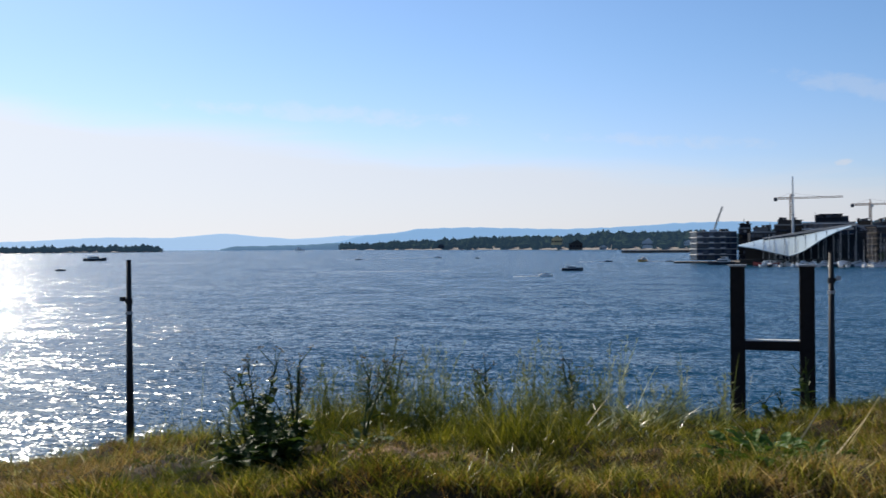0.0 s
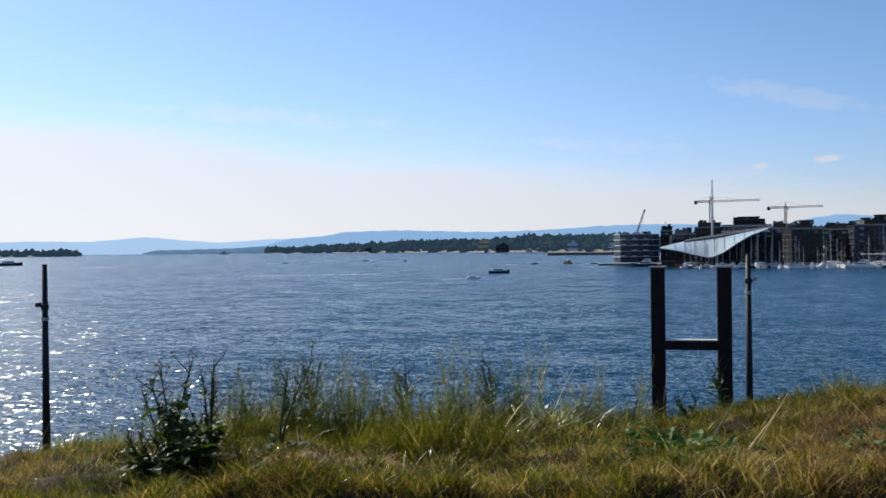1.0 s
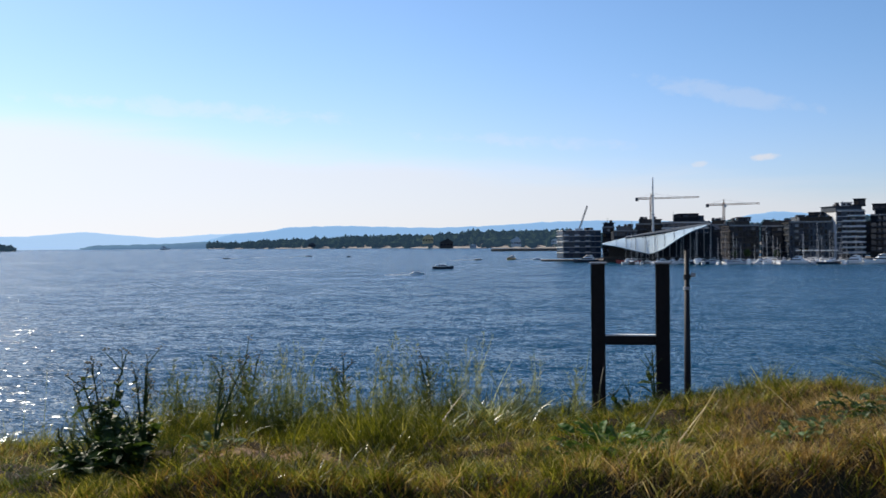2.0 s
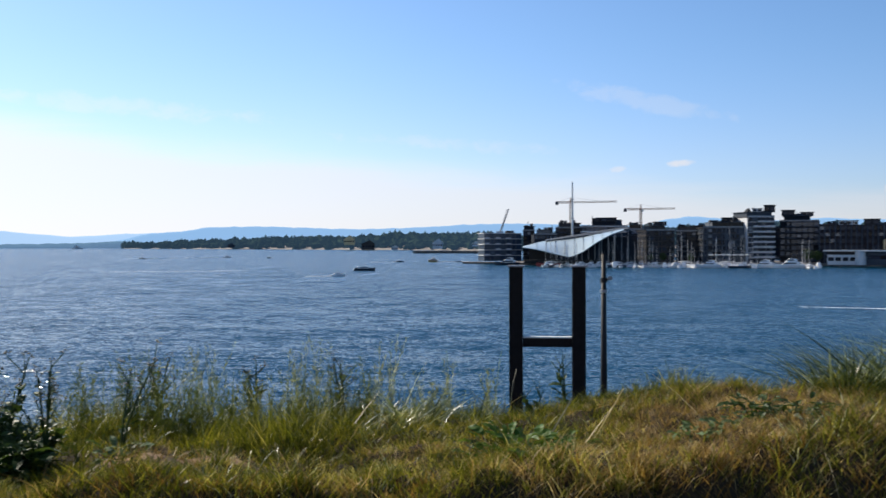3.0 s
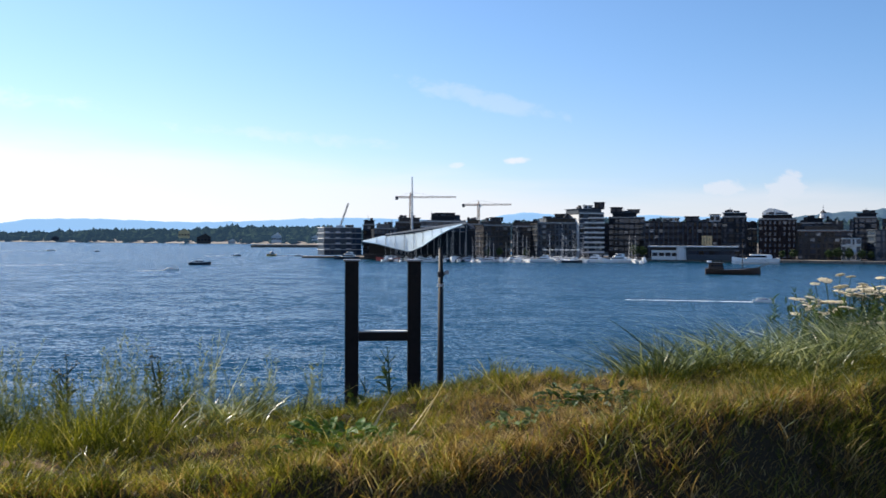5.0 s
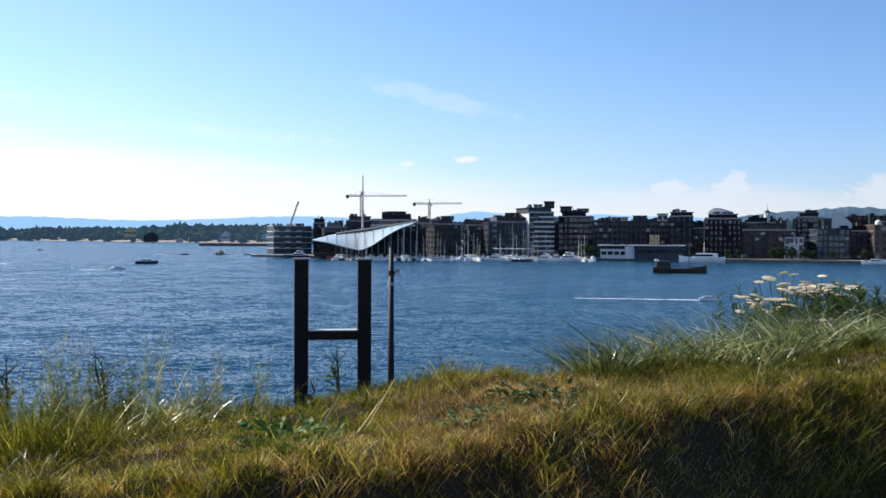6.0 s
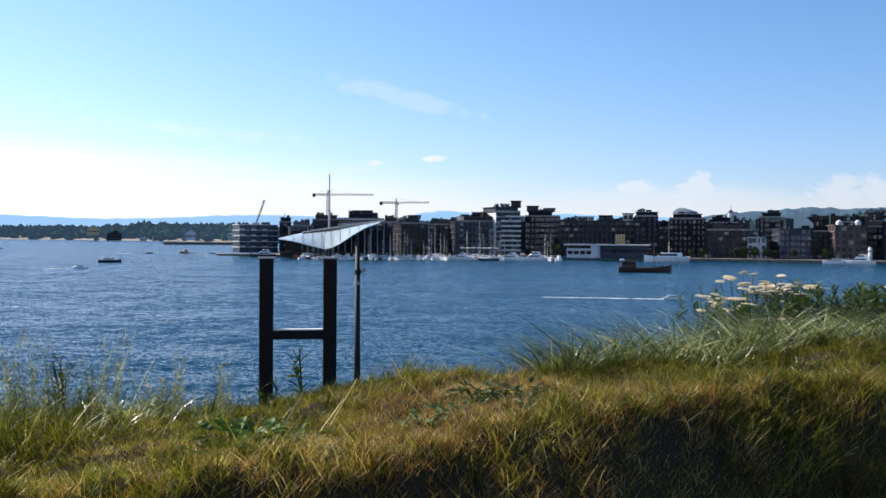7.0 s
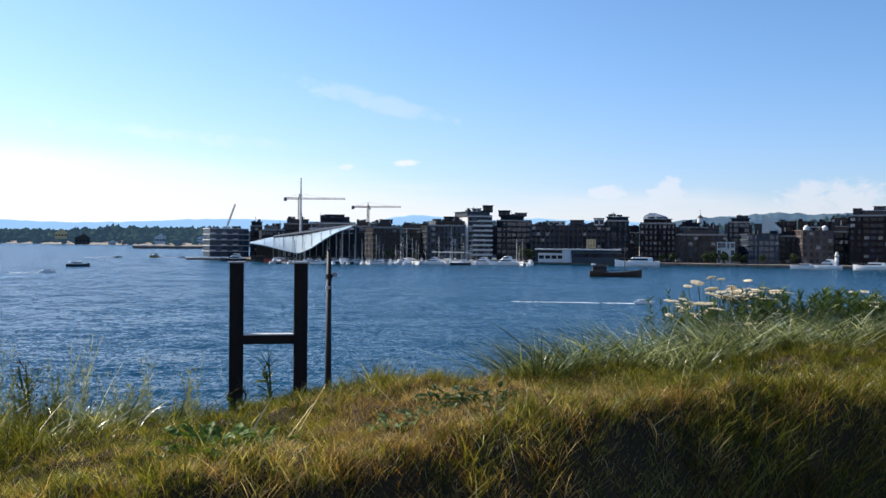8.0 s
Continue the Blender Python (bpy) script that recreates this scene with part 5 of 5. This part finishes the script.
# close turf over the parapet
x, y = parapet(190000, 0.6)
keep = ~bare(x, y)
x, y = x[keep], y[keep]
h = G.uniform(0.015, 0.05, len(x)) * (0.6 + 0.8 * field(x, y, 11.0, 8))
straw = G.uniform(0, 1, len(x)) < np.clip((dryness(x, y) - 0.46) * 2.6, 0.05, 0.8)
# Shade on the lower left turf is painted: darker leaf-coloured blades take over.
shade_turf = (G.uniform(0, 1, len(x)) < 0.92 * np.clip((-1.55 - x) / 0.3, 0, 1)) & ~straw
for mask, mat_name, text in ((shade_turf, "weed_and_shade_leaf", "darker turf blades painting the shade on the lower parapet"), (~straw & ~shade_turf, "turf", "close olive-green summer turf on the parapet"), (straw, "dry", "short straw-coloured turf on the parapet")):
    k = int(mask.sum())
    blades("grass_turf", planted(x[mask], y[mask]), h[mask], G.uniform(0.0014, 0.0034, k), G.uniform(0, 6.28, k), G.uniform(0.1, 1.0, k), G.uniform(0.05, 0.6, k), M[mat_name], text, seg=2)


# tufts: blades leaning out from common roots, with gaps between
def tufts(name, count, per, spread, h0, h1, w0, w1, material, label, mask, curl=0.6):
    cx, cy = parapet(count, 0.05)
    ok = mask(cx, cy) & (~bare(cx, cy))
    cx, cy = np.repeat(cx[ok], per), np.repeat(cy[ok], per)
    size = np.repeat(G.uniform(0.4, 1.3, int(ok.sum())), per)
    a, q = G.uniform(0, 6.28, len(cx)), np.abs(G.normal(0, spread, len(cx)))
    x, y = cx + q * np.cos(a), cy + q * np.sin(a)
    k = len(x)
    return blades(name, planted(x, y), G.uniform(h0, h1, k) * size, G.uniform(w0, w1, k), a + G.normal(0, 0.5, k), G.uniform(0.05, 0.75, k), G.uniform(0.05, curl, k), material, label, seg=3)


tufts("grass_tufts", 6600, 22, 0.016, 0.025, 0.062, 0.0018, 0.0040, M["lush"], "green grass tufts scattered over the turf", lambda x, y: (dryness(x, y) < 0.74) & (x > -2.2))
tufts("straw_tufts", 4200, 20, 0.018, 0.022, 0.06, 0.0014, 0.0030, M["dry"], "straw-coloured grass tufts scattered over the turf", lambda x, y: dryness(x, y) > 0.58)
tufts("rust_tufts", 1500, 18, 0.020, 0.025, 0.065, 0.0014, 0.0030, M["rust"], "rust-brown dead grass along the parapet's lip", lambda x, y: (dryness(x, y) > 0.60) & (y < front_of(x) + 0.45))
tufts("pale_tufts", 1700, 8, 0.03, 0.03, 0.08, 0.0024, 0.005, M["reed"], "pale glinting grass tufts in the turf", lambda x, y: field(x, y, 5.0, 61) > 0.42, 1.1)
# longer green grass, thicker towards the far edge
x, y = parapet(60000, -0.1, 0.35)
keep = G.uniform(0, 1, len(x)) < np.clip(0.04 + 0.9 * np.exp(-((y - outer(x) - 0.02) / 0.24) ** 2) * (0.15 + field(x, y, 6.0, 17)), 0, 1)
x, y = x[keep], y[keep]
h = G.uniform(0.05, 0.13, len(x)) * (0.35 + 0.95 * field(x, y, 8.0, 12))
blades("long_grass", planted(x, y), h, G.uniform(0.0018, 0.0040, len(x)), G.normal(0.3, 1.4, len(x)), G.uniform(0.05, 0.5, len(x)), G.uniform(0.1, 0.7, len(x)), M["lush"],
       "longer green grass along the parapet's outer edge")
# rank weeds and grass on the lower stretch, in clumps
x, y = scatter(30000, -3.9, -0.1, 3.15, 4.3)
patchy = field(x, y, 7.0, 31)
keep = G.uniform(0, 1, len(x)) < np.clip((patchy - 0.38) * 2.4, 0, 1) * np.interp(x, [-3.9, -2.6, -2.0, -0.7, -0.2], [0.05, 0.2, 0.62, 0.55, 0.05])
x, y, patchy = x[keep], y[keep], patchy[keep]
h = G.uniform(0.05, 0.20, len(x)) * (0.3 + 1.0 * patchy) * np.interp(x, [-3.4, -2.3, -1.9, -0.9, -0.5], [0.4, 0.6, 0.95, 0.9, 0.6])
blades("rank_grass", planted(x, y), h, G.uniform(0.0018, 0.0045, len(x)), G.uniform(0, 6.28, len(x)), G.uniform(0.03, 0.6, len(x)), G.uniform(0.05, 0.8, len(x)), M["lush"],
       "rank green grass and weeds along the lower parapet")


def feathery_stand(name, x, y, h, leaf, width, per, material, label):
    """Thin upright stems, each set with many narrow leaflets."""
    stems = len(x)
    b = planted(x, y)
    la, ln, cu = G.uniform(0, 6.28, stems), G.uniform(0.0, 0.22, stems), G.uniform(0.0, 0.15, stems)
    f = G.uniform(0.15, 1.0, (stems, per))
    out = h[:, None] * (ln[:, None] * f + cu[:, None] * f ** 2.2)
    at = np.stack([b[:, None, 0] + out * np.cos(la)[:, None], b[:, None, 1] + out * np.sin(la)[:, None], b[:, None, 2] + h[:, None] * (f - 0.18 * cu[:, None] * f ** 3)], -1).reshape(-1, 3)
    k = len(at)
    base = np.concatenate([b, at])
    hh = np.concatenate([h, G.uniform(0.4, 1.0, k) * leaf * (1.25 - 0.75 * f.ravel())])
    ww = np.concatenate([np.full(stems, 0.0024), G.uniform(0.45, 1.05, k) * width])
    return blades(name, base, hh, ww, np.concatenate([la, G.uniform(0, 6.28, k)]), np.concatenate([ln, G.uniform(0.3, 1.3, k)]), np.concatenate([cu, G.uniform(0.0, 0.6, k)]), material, label, seg=2, tip=0.3, category="weed")


def feathery(cx, cy, r, stems, hmin, hmax, material):
    a, q = G.uniform(0, 6.28, stems), r * np.sqrt(G.uniform(0, 1, stems))
    return feathery_stand("feathery_weed", cx + q * np.cos(a), cy + 0.6 * q * np.sin(a), G.uniform(hmin, hmax, stems), 0.035, 0.004, 44, material, "loose feathery weed stems standing against the water")


for cx, cy, r, c, h0, h1, mat_name in ((-2.35, 3.55, 0.10, 9, 0.16, 0.28, "feather"), (-2.0, 3.6, 0.12, 16, 0.18, 0.36, "feather"), (-1.78, 3.7, 0.13, 22, 0.18, 0.38, "feather"), (-1.55, 3.6, 0.12, 20, 0.14, 0.30, "feather"),
                                       (-1.62, 3.95, 0.10, 10, 0.24, 0.42, "pale_feather"), (-1.30, 3.65, 0.12, 22, 0.16, 0.31, "feather"), (-1.12, 3.85, 0.08, 9, 0.26, 0.44, "pale_feather"), (-1.05, 3.6, 0.10, 16, 0.14, 0.30, "feather"),
                                       (-0.86, 3.75, 0.09, 12, 0.14, 0.30, "feather"), (-0.80, 3.95, 0.06, 6, 0.22, 0.38, "pale_feather"), (-0.55, 3.7, 0.07, 7, 0.12, 0.27, "pale_feather"), (-0.33, 3.8, 0.03, 3, 0.16, 0.25, "pale_feather")):
    feathery(cx, cy, r * 1.15, int(c * 1.8), h0, h1, M[mat_name])
# thin tall stalks with loose drooping tops
x, y = scatter(150, -3.0, -0.2, 3.4, 4.2)
keep = G.uniform(0, 1, len(x)) < np.interp(x, [-3.0, -2.4, -1.9, -0.8, -0.4], [0.1, 0.3, 1.0, 0.9, 0.4])
x, y = x[keep], y[keep]
blades("grass_stalks", planted(x, y), G.uniform(0.14, 0.36, len(x)), G.uniform(0.002, 0.0034, len(x)), G.uniform(0, 6.28, len(x)), G.uniform(0.0, 0.45, len(x)), G.uniform(0.0, 0.4, len(x)), M["reed"], "thin tall grass stalks standing against the water", seg=4, tip=0.5)
# arching pale reed grass
def tussock(cx, cy, r, count, hmin, hmax, lean_to, label):
    a, q = G.uniform(0, 6.28, count), r * np.sqrt(G.uniform(0, 1, count))
    x, y = cx + q * np.cos(a), cy + q * np.sin(a) * 0.7
    la = np.where(G.uniform(0, 1, count) < 0.45, G.normal(lean_to, 0.8, count), a)
    return blades("reed_tussock", planted(x, y), G.uniform(hmin * 0.3, hmax * 0.66, count), G.uniform(0.003, 0.009, count), la, G.uniform(0.0, 1.1, count), G.uniform(0.2, 1.5, count), M["reed"], label, seg=6, tip=0.06)


for cx, cy, r, c, h0, h1 in ((1.15, 4.15, 0.20, 260, 0.18, 0.36), (1.45, 4.35, 0.28, 420, 0.22, 0.46), (1.8, 4.45, 0.3, 480, 0.22, 0.50), (2.15, 4.6, 0.32, 500, 0.24, 0.50), (2.5, 4.75, 0.3, 420, 0.22, 0.44), (1.3, 4.3, 0.22, 60, 0.3, 0.48), (1.6, 4.5, 0.25, 80, 0.3, 0.56),
                              (2.75, 4.7, 0.35, 380, 0.18, 0.36), (2.9, 5.0, 0.4, 380, 0.2, 0.4), (3.4, 5.0, 0.4, 300, 0.15, 0.3)):
    tussock(cx, cy, r, int(c * 1.2), h0, h1, 2.6, "arching blue-green reed grass on the parapet's outer edge")
for cx, cy, r, c, h0, h1 in ((-0.62, 3.65, 0.13, 150, 0.1, 0.27), (-0.72, 3.45, 0.1, 90, 0.08, 0.2), (-0.38, 3.75, 0.08, 50, 0.1, 0.26), (-1.25, 3.9, 0.14, 110, 0.14, 0.34), (-1.6, 3.8, 0.14, 110, 0.14, 0.34), (-2.3, 3.7, 0.15, 110, 0.12, 0.30)):
    tussock(cx, cy, r, c, h0, h1, 1.2, "small tuft of pale grass with drooping heads")
# shaggy grass on the sloping near face: tufts hanging over one another
count, per = 5200, 14
cx = G.uniform(-4.5, 4.5, count)
cy = front_of(cx) + 0.12 - 0.75 * G.uniform(0, 1, count)
big = G.uniform(0.45, 1.35, count) * (0.5 + field(cx, cy, 6.0, 71))
pick = G.uniform(0, 1, count) + 0.5 * (field(cx, cy, 5.0, 73) - 0.5)
for lo, hi, mat_name, text in ((-9, 0.58, "lush", "shaggy green grass on the sloping near face"), (0.58, 0.86, "rust", "rust-brown old grass on the sloping near face"), (0.86, 9, "dry", "straw-coloured grass hanging over the near face")):
    m = (pick >= lo) & (pick < hi) & (~bare(cx, cy))
    bx, by, bs = np.repeat(cx[m], per), np.repeat(cy[m], per), np.repeat(big[m], per)
    k = len(bx)
    bx, by = bx + G.normal(0, 0.022, k), by + G.normal(0, 0.022, k)
    blades("bank_grass", planted(bx, by), G.uniform(0.03, 0.085, k) * bs, G.uniform(0.0018, 0.0042, k), G.normal(-1.57, 1.6, k), G.uniform(0.1, 0.8, k), G.uniform(0.1, 0.6, k), M[mat_name], text, seg=3)
# stray bleached stalks
x, y = scatter(34, -4.5, 5.0, 2.5, 4.4)
blades("dry_stalks", planted(x, y), G.uniform(0.08, 0.2, len(x)), G.uniform(0.0022, 0.004, len(x)), G.uniform(0, 6.28, len(x)), G.uniform(0.2, 1.3, len(x)), G.uniform(0, 0.3, len(x)), M["straw"],
       "stray bleached stalks lying in the grass", seg=3, tip=0.4)
b = planted(np.array([-0.10, 0.02, 0.06, 0.75]), np.array([3.25, 3.3, 3.4, 2.55]))
blades("dry_stalks", b, np.array([0.17, 0.15, 0.2, 0.16]), np.full(4, 0.007), np.array([0.2, 0.3, 0.5, 2.9]), np.array([0.6, 0.8, 0.7, 1.0]), np.zeros(4), M["straw"], "pale straw stalks leaning over the turf", seg=3, tip=0.5)


def leaf_mesh(name, length, width, droop, fold, material, waves=0.0):
    """An oval leaf with a folded midrib, drooping towards the tip."""
    bm = bmesh.new()
    rows = []
    n = 6
    for i in range(n + 1):
        f = i / n
        w = width / 2 * math.sin(math.pi * min(1, f * 0.93 + 0.07)) ** 0.7 * (1.15 - 0.4 * f)
        z = length * (0.35 * f - droop * f * f)
        rows.append([bm.verts.new((f * length, s * w, z + abs(s) * fold * w + (waves * w * math.sin(f * 14 + s)))) for s in (-1, 0, 1)])
    for p, q in zip(rows, rows[1:]):
        for k in range(2):
            bm.faces.new((p[k], q[k], q[k + 1], p[k + 1]))
    me = mesh_of(bm, name, material)
    return me


dock_leaf = leaf_mesh("leaf", 0.13, 0.06, 0.35, 0.35, M["dock_leaf"], 0.15)
small_leaf = leaf_mesh("leaf", 0.07, 0.035, 0.3, 0.3, M["weed_and_shade_leaf"], 0.1)
green_leaf = leaf_mesh("leaf", 0.13, 0.06, 0.3, 0.35, M["green_leaf"], 0.15)
dark_leaf = leaf_mesh("leaf", 0.12, 0.055, 0.4, 0.4, M["weed_and_shade_leaf"], 0.2)


def rosette(at, count, leaf, scale, label, seed, name="broadleaf_weed"):
    """A low weed: leaves in a loose whorl."""
    rnd = random.Random(seed)
    z = float(ground_height(at[0], at[1]))
    ob = thing(name, (at[0], at[1], z), rnd.uniform(0, 360), label, "weed", "low weeds in the turf")
    part("crown", tube(bmesh.new(), (0, 0, -0.03), (0, 0, 0.03 * scale), 0.008, 0.004, 6), M["umbel_stem"], ob)
    for i in range(count * 2):
        o = part("leaf", leaf, None, ob)
        a = i * 137.5 + rnd.uniform(-25, 25)
        s = scale * rnd.uniform(0.26, 0.52)
        q = rnd.uniform(0.0, 0.11) * scale
        o.matrix_basis = pose(q * math.cos(radians(a)), q * math.sin(radians(a)), rnd.uniform(0.005, 0.06) * scale, rnd.uniform(-30, 30), -rnd.uniform(-20, 40), a) @ Matrix.Diagonal((s, s, s, 1))
    return ob


for i, (px, py, c, s) in enumerate(((-0.20, 3.10, 16, 1.15), (-0.10, 3.05, 16, 1.2), (-0.02, 3.12, 14, 1.1), (-0.14, 2.96, 14, 1.1), (-0.27, 3.0, 10, 0.9))):
    rosette((px, py), c, green_leaf, s, "fresh green broadleaf weed in dry turf", 40 + i)
for i, (px, py, c, s) in enumerate(((0.60, 3.32, 13, 1.05), (0.67, 3.28, 13, 1.1), (0.74, 3.27, 11, 0.95), (0.80, 3.22, 8, 0.7), (-0.36, 3.1, 9, 0.8))):
    rosette((px, py), c, dark_leaf, s, "dark green broadleaf weed low in the grass", 60 + i)
for i, (px, py, c, s) in enumerate(((0.38, 3.14, 9, 0.75), (0.47, 3.12, 9, 0.8), (0.55, 3.16, 8, 0.7), (-1.5, 3.0, 12, 0.9))):
    rosette((px, py), c, dock_leaf, s, "small grey-green weed spreading in the turf", 80 + i)


def tall_weed(at, h, stems, leaves, label, seed, leaf=small_leaf, tops=True, spread=0.12):
    """An upright weed: branching stems, leaves up the stems, seed clusters on top."""
    rnd = random.Random(seed)
    z = float(ground_height(at[0], at[1]))
    ob = thing("tall_weed", (at[0], at[1], z), 0, label, "weed", "tall weeds on the rampart")
    for s in range(stems):
        a = rnd.uniform(0, 6.28)
        hh = h * rnd.uniform(0.6, 1.0)
        lean = rnd.uniform(0.02, spread)
        pts = [Vector((math.cos(a) * lean * f ** 1.5, math.sin(a) * lean * f ** 1.5, hh * f - 0.02)) for f in (0, 0.35, 0.7, 1.0)]
        bm = bmesh.new()
        for p, q, r0, r1 in zip(pts, pts[1:], (0.006, 0.0048, 0.0036), (0.0048, 0.0036, 0.002)):
            tube(bm, p, q, r0, r1, 5)
        twigs = []
        for k in range(4):
            f = rnd.uniform(0.45, 0.95)
            base = pts[0].lerp(pts[-1], f)
            end = base + Vector((rnd.uniform(-1, 1) * 0.05, rnd.uniform(-1, 1) * 0.05, rnd.uniform(0.03, 0.08)))
            tube(bm, base, end, 0.0025, 0.0015, 4)
            twigs.append(end)
        part("stem", bm, M["umbel_stem"], ob)
        for k in range(leaves):
            f = rnd.uniform(0.08, 0.95)
            o = part("leaf", leaf, None, ob)
            sc = rnd.uniform(0.6, 1.1) * (1.25 - 0.75 * f)
            p = pts[0].lerp(pts[-1], f)
            o.matrix_basis = Matrix.Translation(p) @ pose(0, 0, 0, rnd.uniform(-20, 20), rnd.uniform(-45, 25), rnd.uniform(0, 360)) @ Matrix.Diagonal((sc, sc, sc, 1))
        if tops:
            bm = bmesh.new()
            for e in twigs + [pts[-1]]:
                for k in range(7):
                    c = e + Vector((rnd.gauss(0, 0.008), rnd.gauss(0, 0.008), rnd.uniform(0, 0.018)))
                    bmesh.ops.create_icosphere(bm, subdivisions=1, radius=rnd.uniform(0.002, 0.004), matrix=Matrix.Translation(c))
            tagged(part("seed_top", bm, M["seed_head"], ob), kind="stuff")
    return ob


tall_weed((-1.95, 3.05), 0.42, 3, 8, "tall dark weed with toothed leaves and brown seed tops", 1, dark_leaf, True, 0.10)
tall_weed((-1.78, 3.02), 0.40, 3, 6, "tall branching weed with brown seed tops", 2, small_leaf, True, 0.12)
tall_weed((-1.55, 3.1), 0.34, 2, 5, "thin branching weed with seed tops", 3, small_leaf, True, 0.14)
for i, (px, py, h) in enumerate(((-1.98, 2.94, 0.17), (-1.88, 2.86, 0.20), (-1.80, 2.84, 0.2), (-1.92, 3.0, 0.22), (-1.72, 2.88, 0.17), (-1.80, 3.0, 0.2))):
    tall_weed((px, py), h, 3, 9, "bushy dark green leafy weed at the parapet's near edge", 20 + i, dark_leaf, False, 0.12)
for i, (px, py, h, lf) in enumerate(((-0.95, 3.9, 0.30, 6), (-2.35, 3.6, 0.34, 5), (-1.35, 3.95, 0.34, 6), (-1.75, 3.85, 0.32, 6))):
    tall_weed((px, py), h, 3, lf, "slender green weed standing in rank grass", 40 + i, small_leaf, True, 0.12)
tall_weed((-0.03, 4.0), 0.25, 2, 6, "fresh green leafy weed beside the black post", 60, small_leaf, False, 0.05)
tall_weed((-0.15, 4.0), 0.14, 2, 6, "low green weed beside the black post", 61, small_leaf, False, 0.08)


def flower_head(name, r, seed):
    """A flat umbel: spokes under a dense plate of tiny florets."""
    rnd = random.Random(seed)
    bm = bmesh.new()
    for i in range(46):
        f = math.sqrt((i + 0.5) / 46)
        a = i * 2.39996
        p = Vector((math.cos(a) * r * f, math.sin(a) * r * f, 0.12 * r * (1 - f * f) + rnd.uniform(-0.03, 0.05) * r))
        bmesh.ops.create_icosphere(bm, subdivisions=1, radius=r * rnd.uniform(0.11, 0.18), matrix=Matrix.Translation(p) @ Matrix.Diagonal((1, 1, 0.6, 1)))
    return mesh_of(bm, name, M["umbel_flower"])


heads = [flower_head("flower_head", r, i) for i, r in enumerate((0.032, 0.042, 0.052))]


def umbel_plant(h, seed, flowers, label):
    rnd = random.Random(seed)
    ob = thing("umbel_plant", (0, 0, 0), 0, label, "wildflower", "white wildflowers on the outer edge")
    bm = bmesh.new()
    tube(bm, (0, 0, -0.03), (0.015, 0.01, h * 0.6), 0.006, 0.0045, 6)
    ends = []
    for i in range(flowers):
        a = rnd.uniform(0, 6.28)
        q = rnd.uniform(0.03, 0.13)
        e = Vector((0.015 + math.cos(a) * q, math.sin(a) * q, h * rnd.uniform(0.86, 1.04)))
        tube(bm, (0.015, 0.01, h * rnd.uniform(0.45, 0.6)), e, 0.0035, 0.0022, 5)
        ends.append(e)
    part("stem", bm, M["umbel_stem"], ob)
    for e in ends:
        o = part("flower_head", heads[rnd.randrange(3)], None, ob, "flat cream-white flower head")
        o.matrix_basis = Matrix.Translation(e) @ pose(0, 0, 0, rnd.uniform(-9, 9), rnd.uniform(-12, 10), rnd.uniform(0, 360))
    for i in range(16):
        f = rnd.uniform(0.08, 0.75)
        o = part("leaf", small_leaf if i % 2 else dark_leaf, None, ob)
        s = rnd.uniform(0.7, 1.2) * (1.1 - 0.5 * f)
        o.matrix_basis = pose(0.01, 0.008, h * f, rnd.uniform(-20, 20), rnd.uniform(-60, 10), rnd.uniform(0, 360)) @ Matrix.Diagonal((s, s * 0.55, s, 1))
    return ob


protos = [umbel_plant(0.84, 1, 3, "cream-white flat-topped wildflower with feathery dark leaves"), umbel_plant(0.76, 2, 4, "cream-white flat-topped wildflower with feathery dark leaves"),
          umbel_plant(0.92, 3, 2, "tall cream-white flat-topped wildflower on dark stems"), umbel_plant(0.68, 4, 3, "short cream-white flat-topped wildflower on dark stems")]
ru = random.Random(9)


def flower_top(x):
    """Height reached by the flowers along the outer edge."""
    return EYE + float(np.interp(x, [2.2, 2.5, 2.8, 3.1, 3.6, 4.4], [-0.36, -0.31, -0.25, -0.23, -0.27, -0.33]))


spots = [(2.48 + ru.random() * 0.52, 5.8 + ru.uniform(-0.25, 0.25), ru.uniform(-0.05, 0.01)) for i in range(34)] + [(2.75 + ru.random() * 0.4, 5.8 + ru.uniform(-0.2, 0.3), ru.uniform(0.0, 0.07)) for i in range(7)] + \
        [(3.1 + ru.random() * 1.2, 5.9 + ru.uniform(-0.3, 0.3), ru.uniform(-0.08, 0.02)) for i in range(16)]
for i, (px, py, up) in enumerate(spots):
    z = float(ground_height(px, py))
    m = pose(px, py, z, ru.uniform(-5, 5), ru.uniform(-6, 4), ru.uniform(0, 360))
    size = (flower_top(px) + up - z) / ((0.84, 0.76, 0.92, 0.68)[i % 4] * 1.0)
    m = m @ Matrix.Diagonal((0.95, 0.95, size, 1))
    if i < 4:
        protos[i].matrix_basis = m
    else:
        copy_thing(protos[i % 4], m)
# dark leafy growth under the flowers
x, y = scatter(560, 2.40, 4.5, 5.5, 6.25)
room = np.array([flower_top(v) for v in x]) - ground_height(x, y)
feathery_stand("leafy_undergrowth", x, y, room * G.uniform(0.35, 1.0, len(x)) * np.interp(x, [2.3, 2.5], [0.8, 1.0]), 0.10, 0.013, 70, M["weed_and_shade_leaf"], "dense dark green leafy growth under the wildflowers")
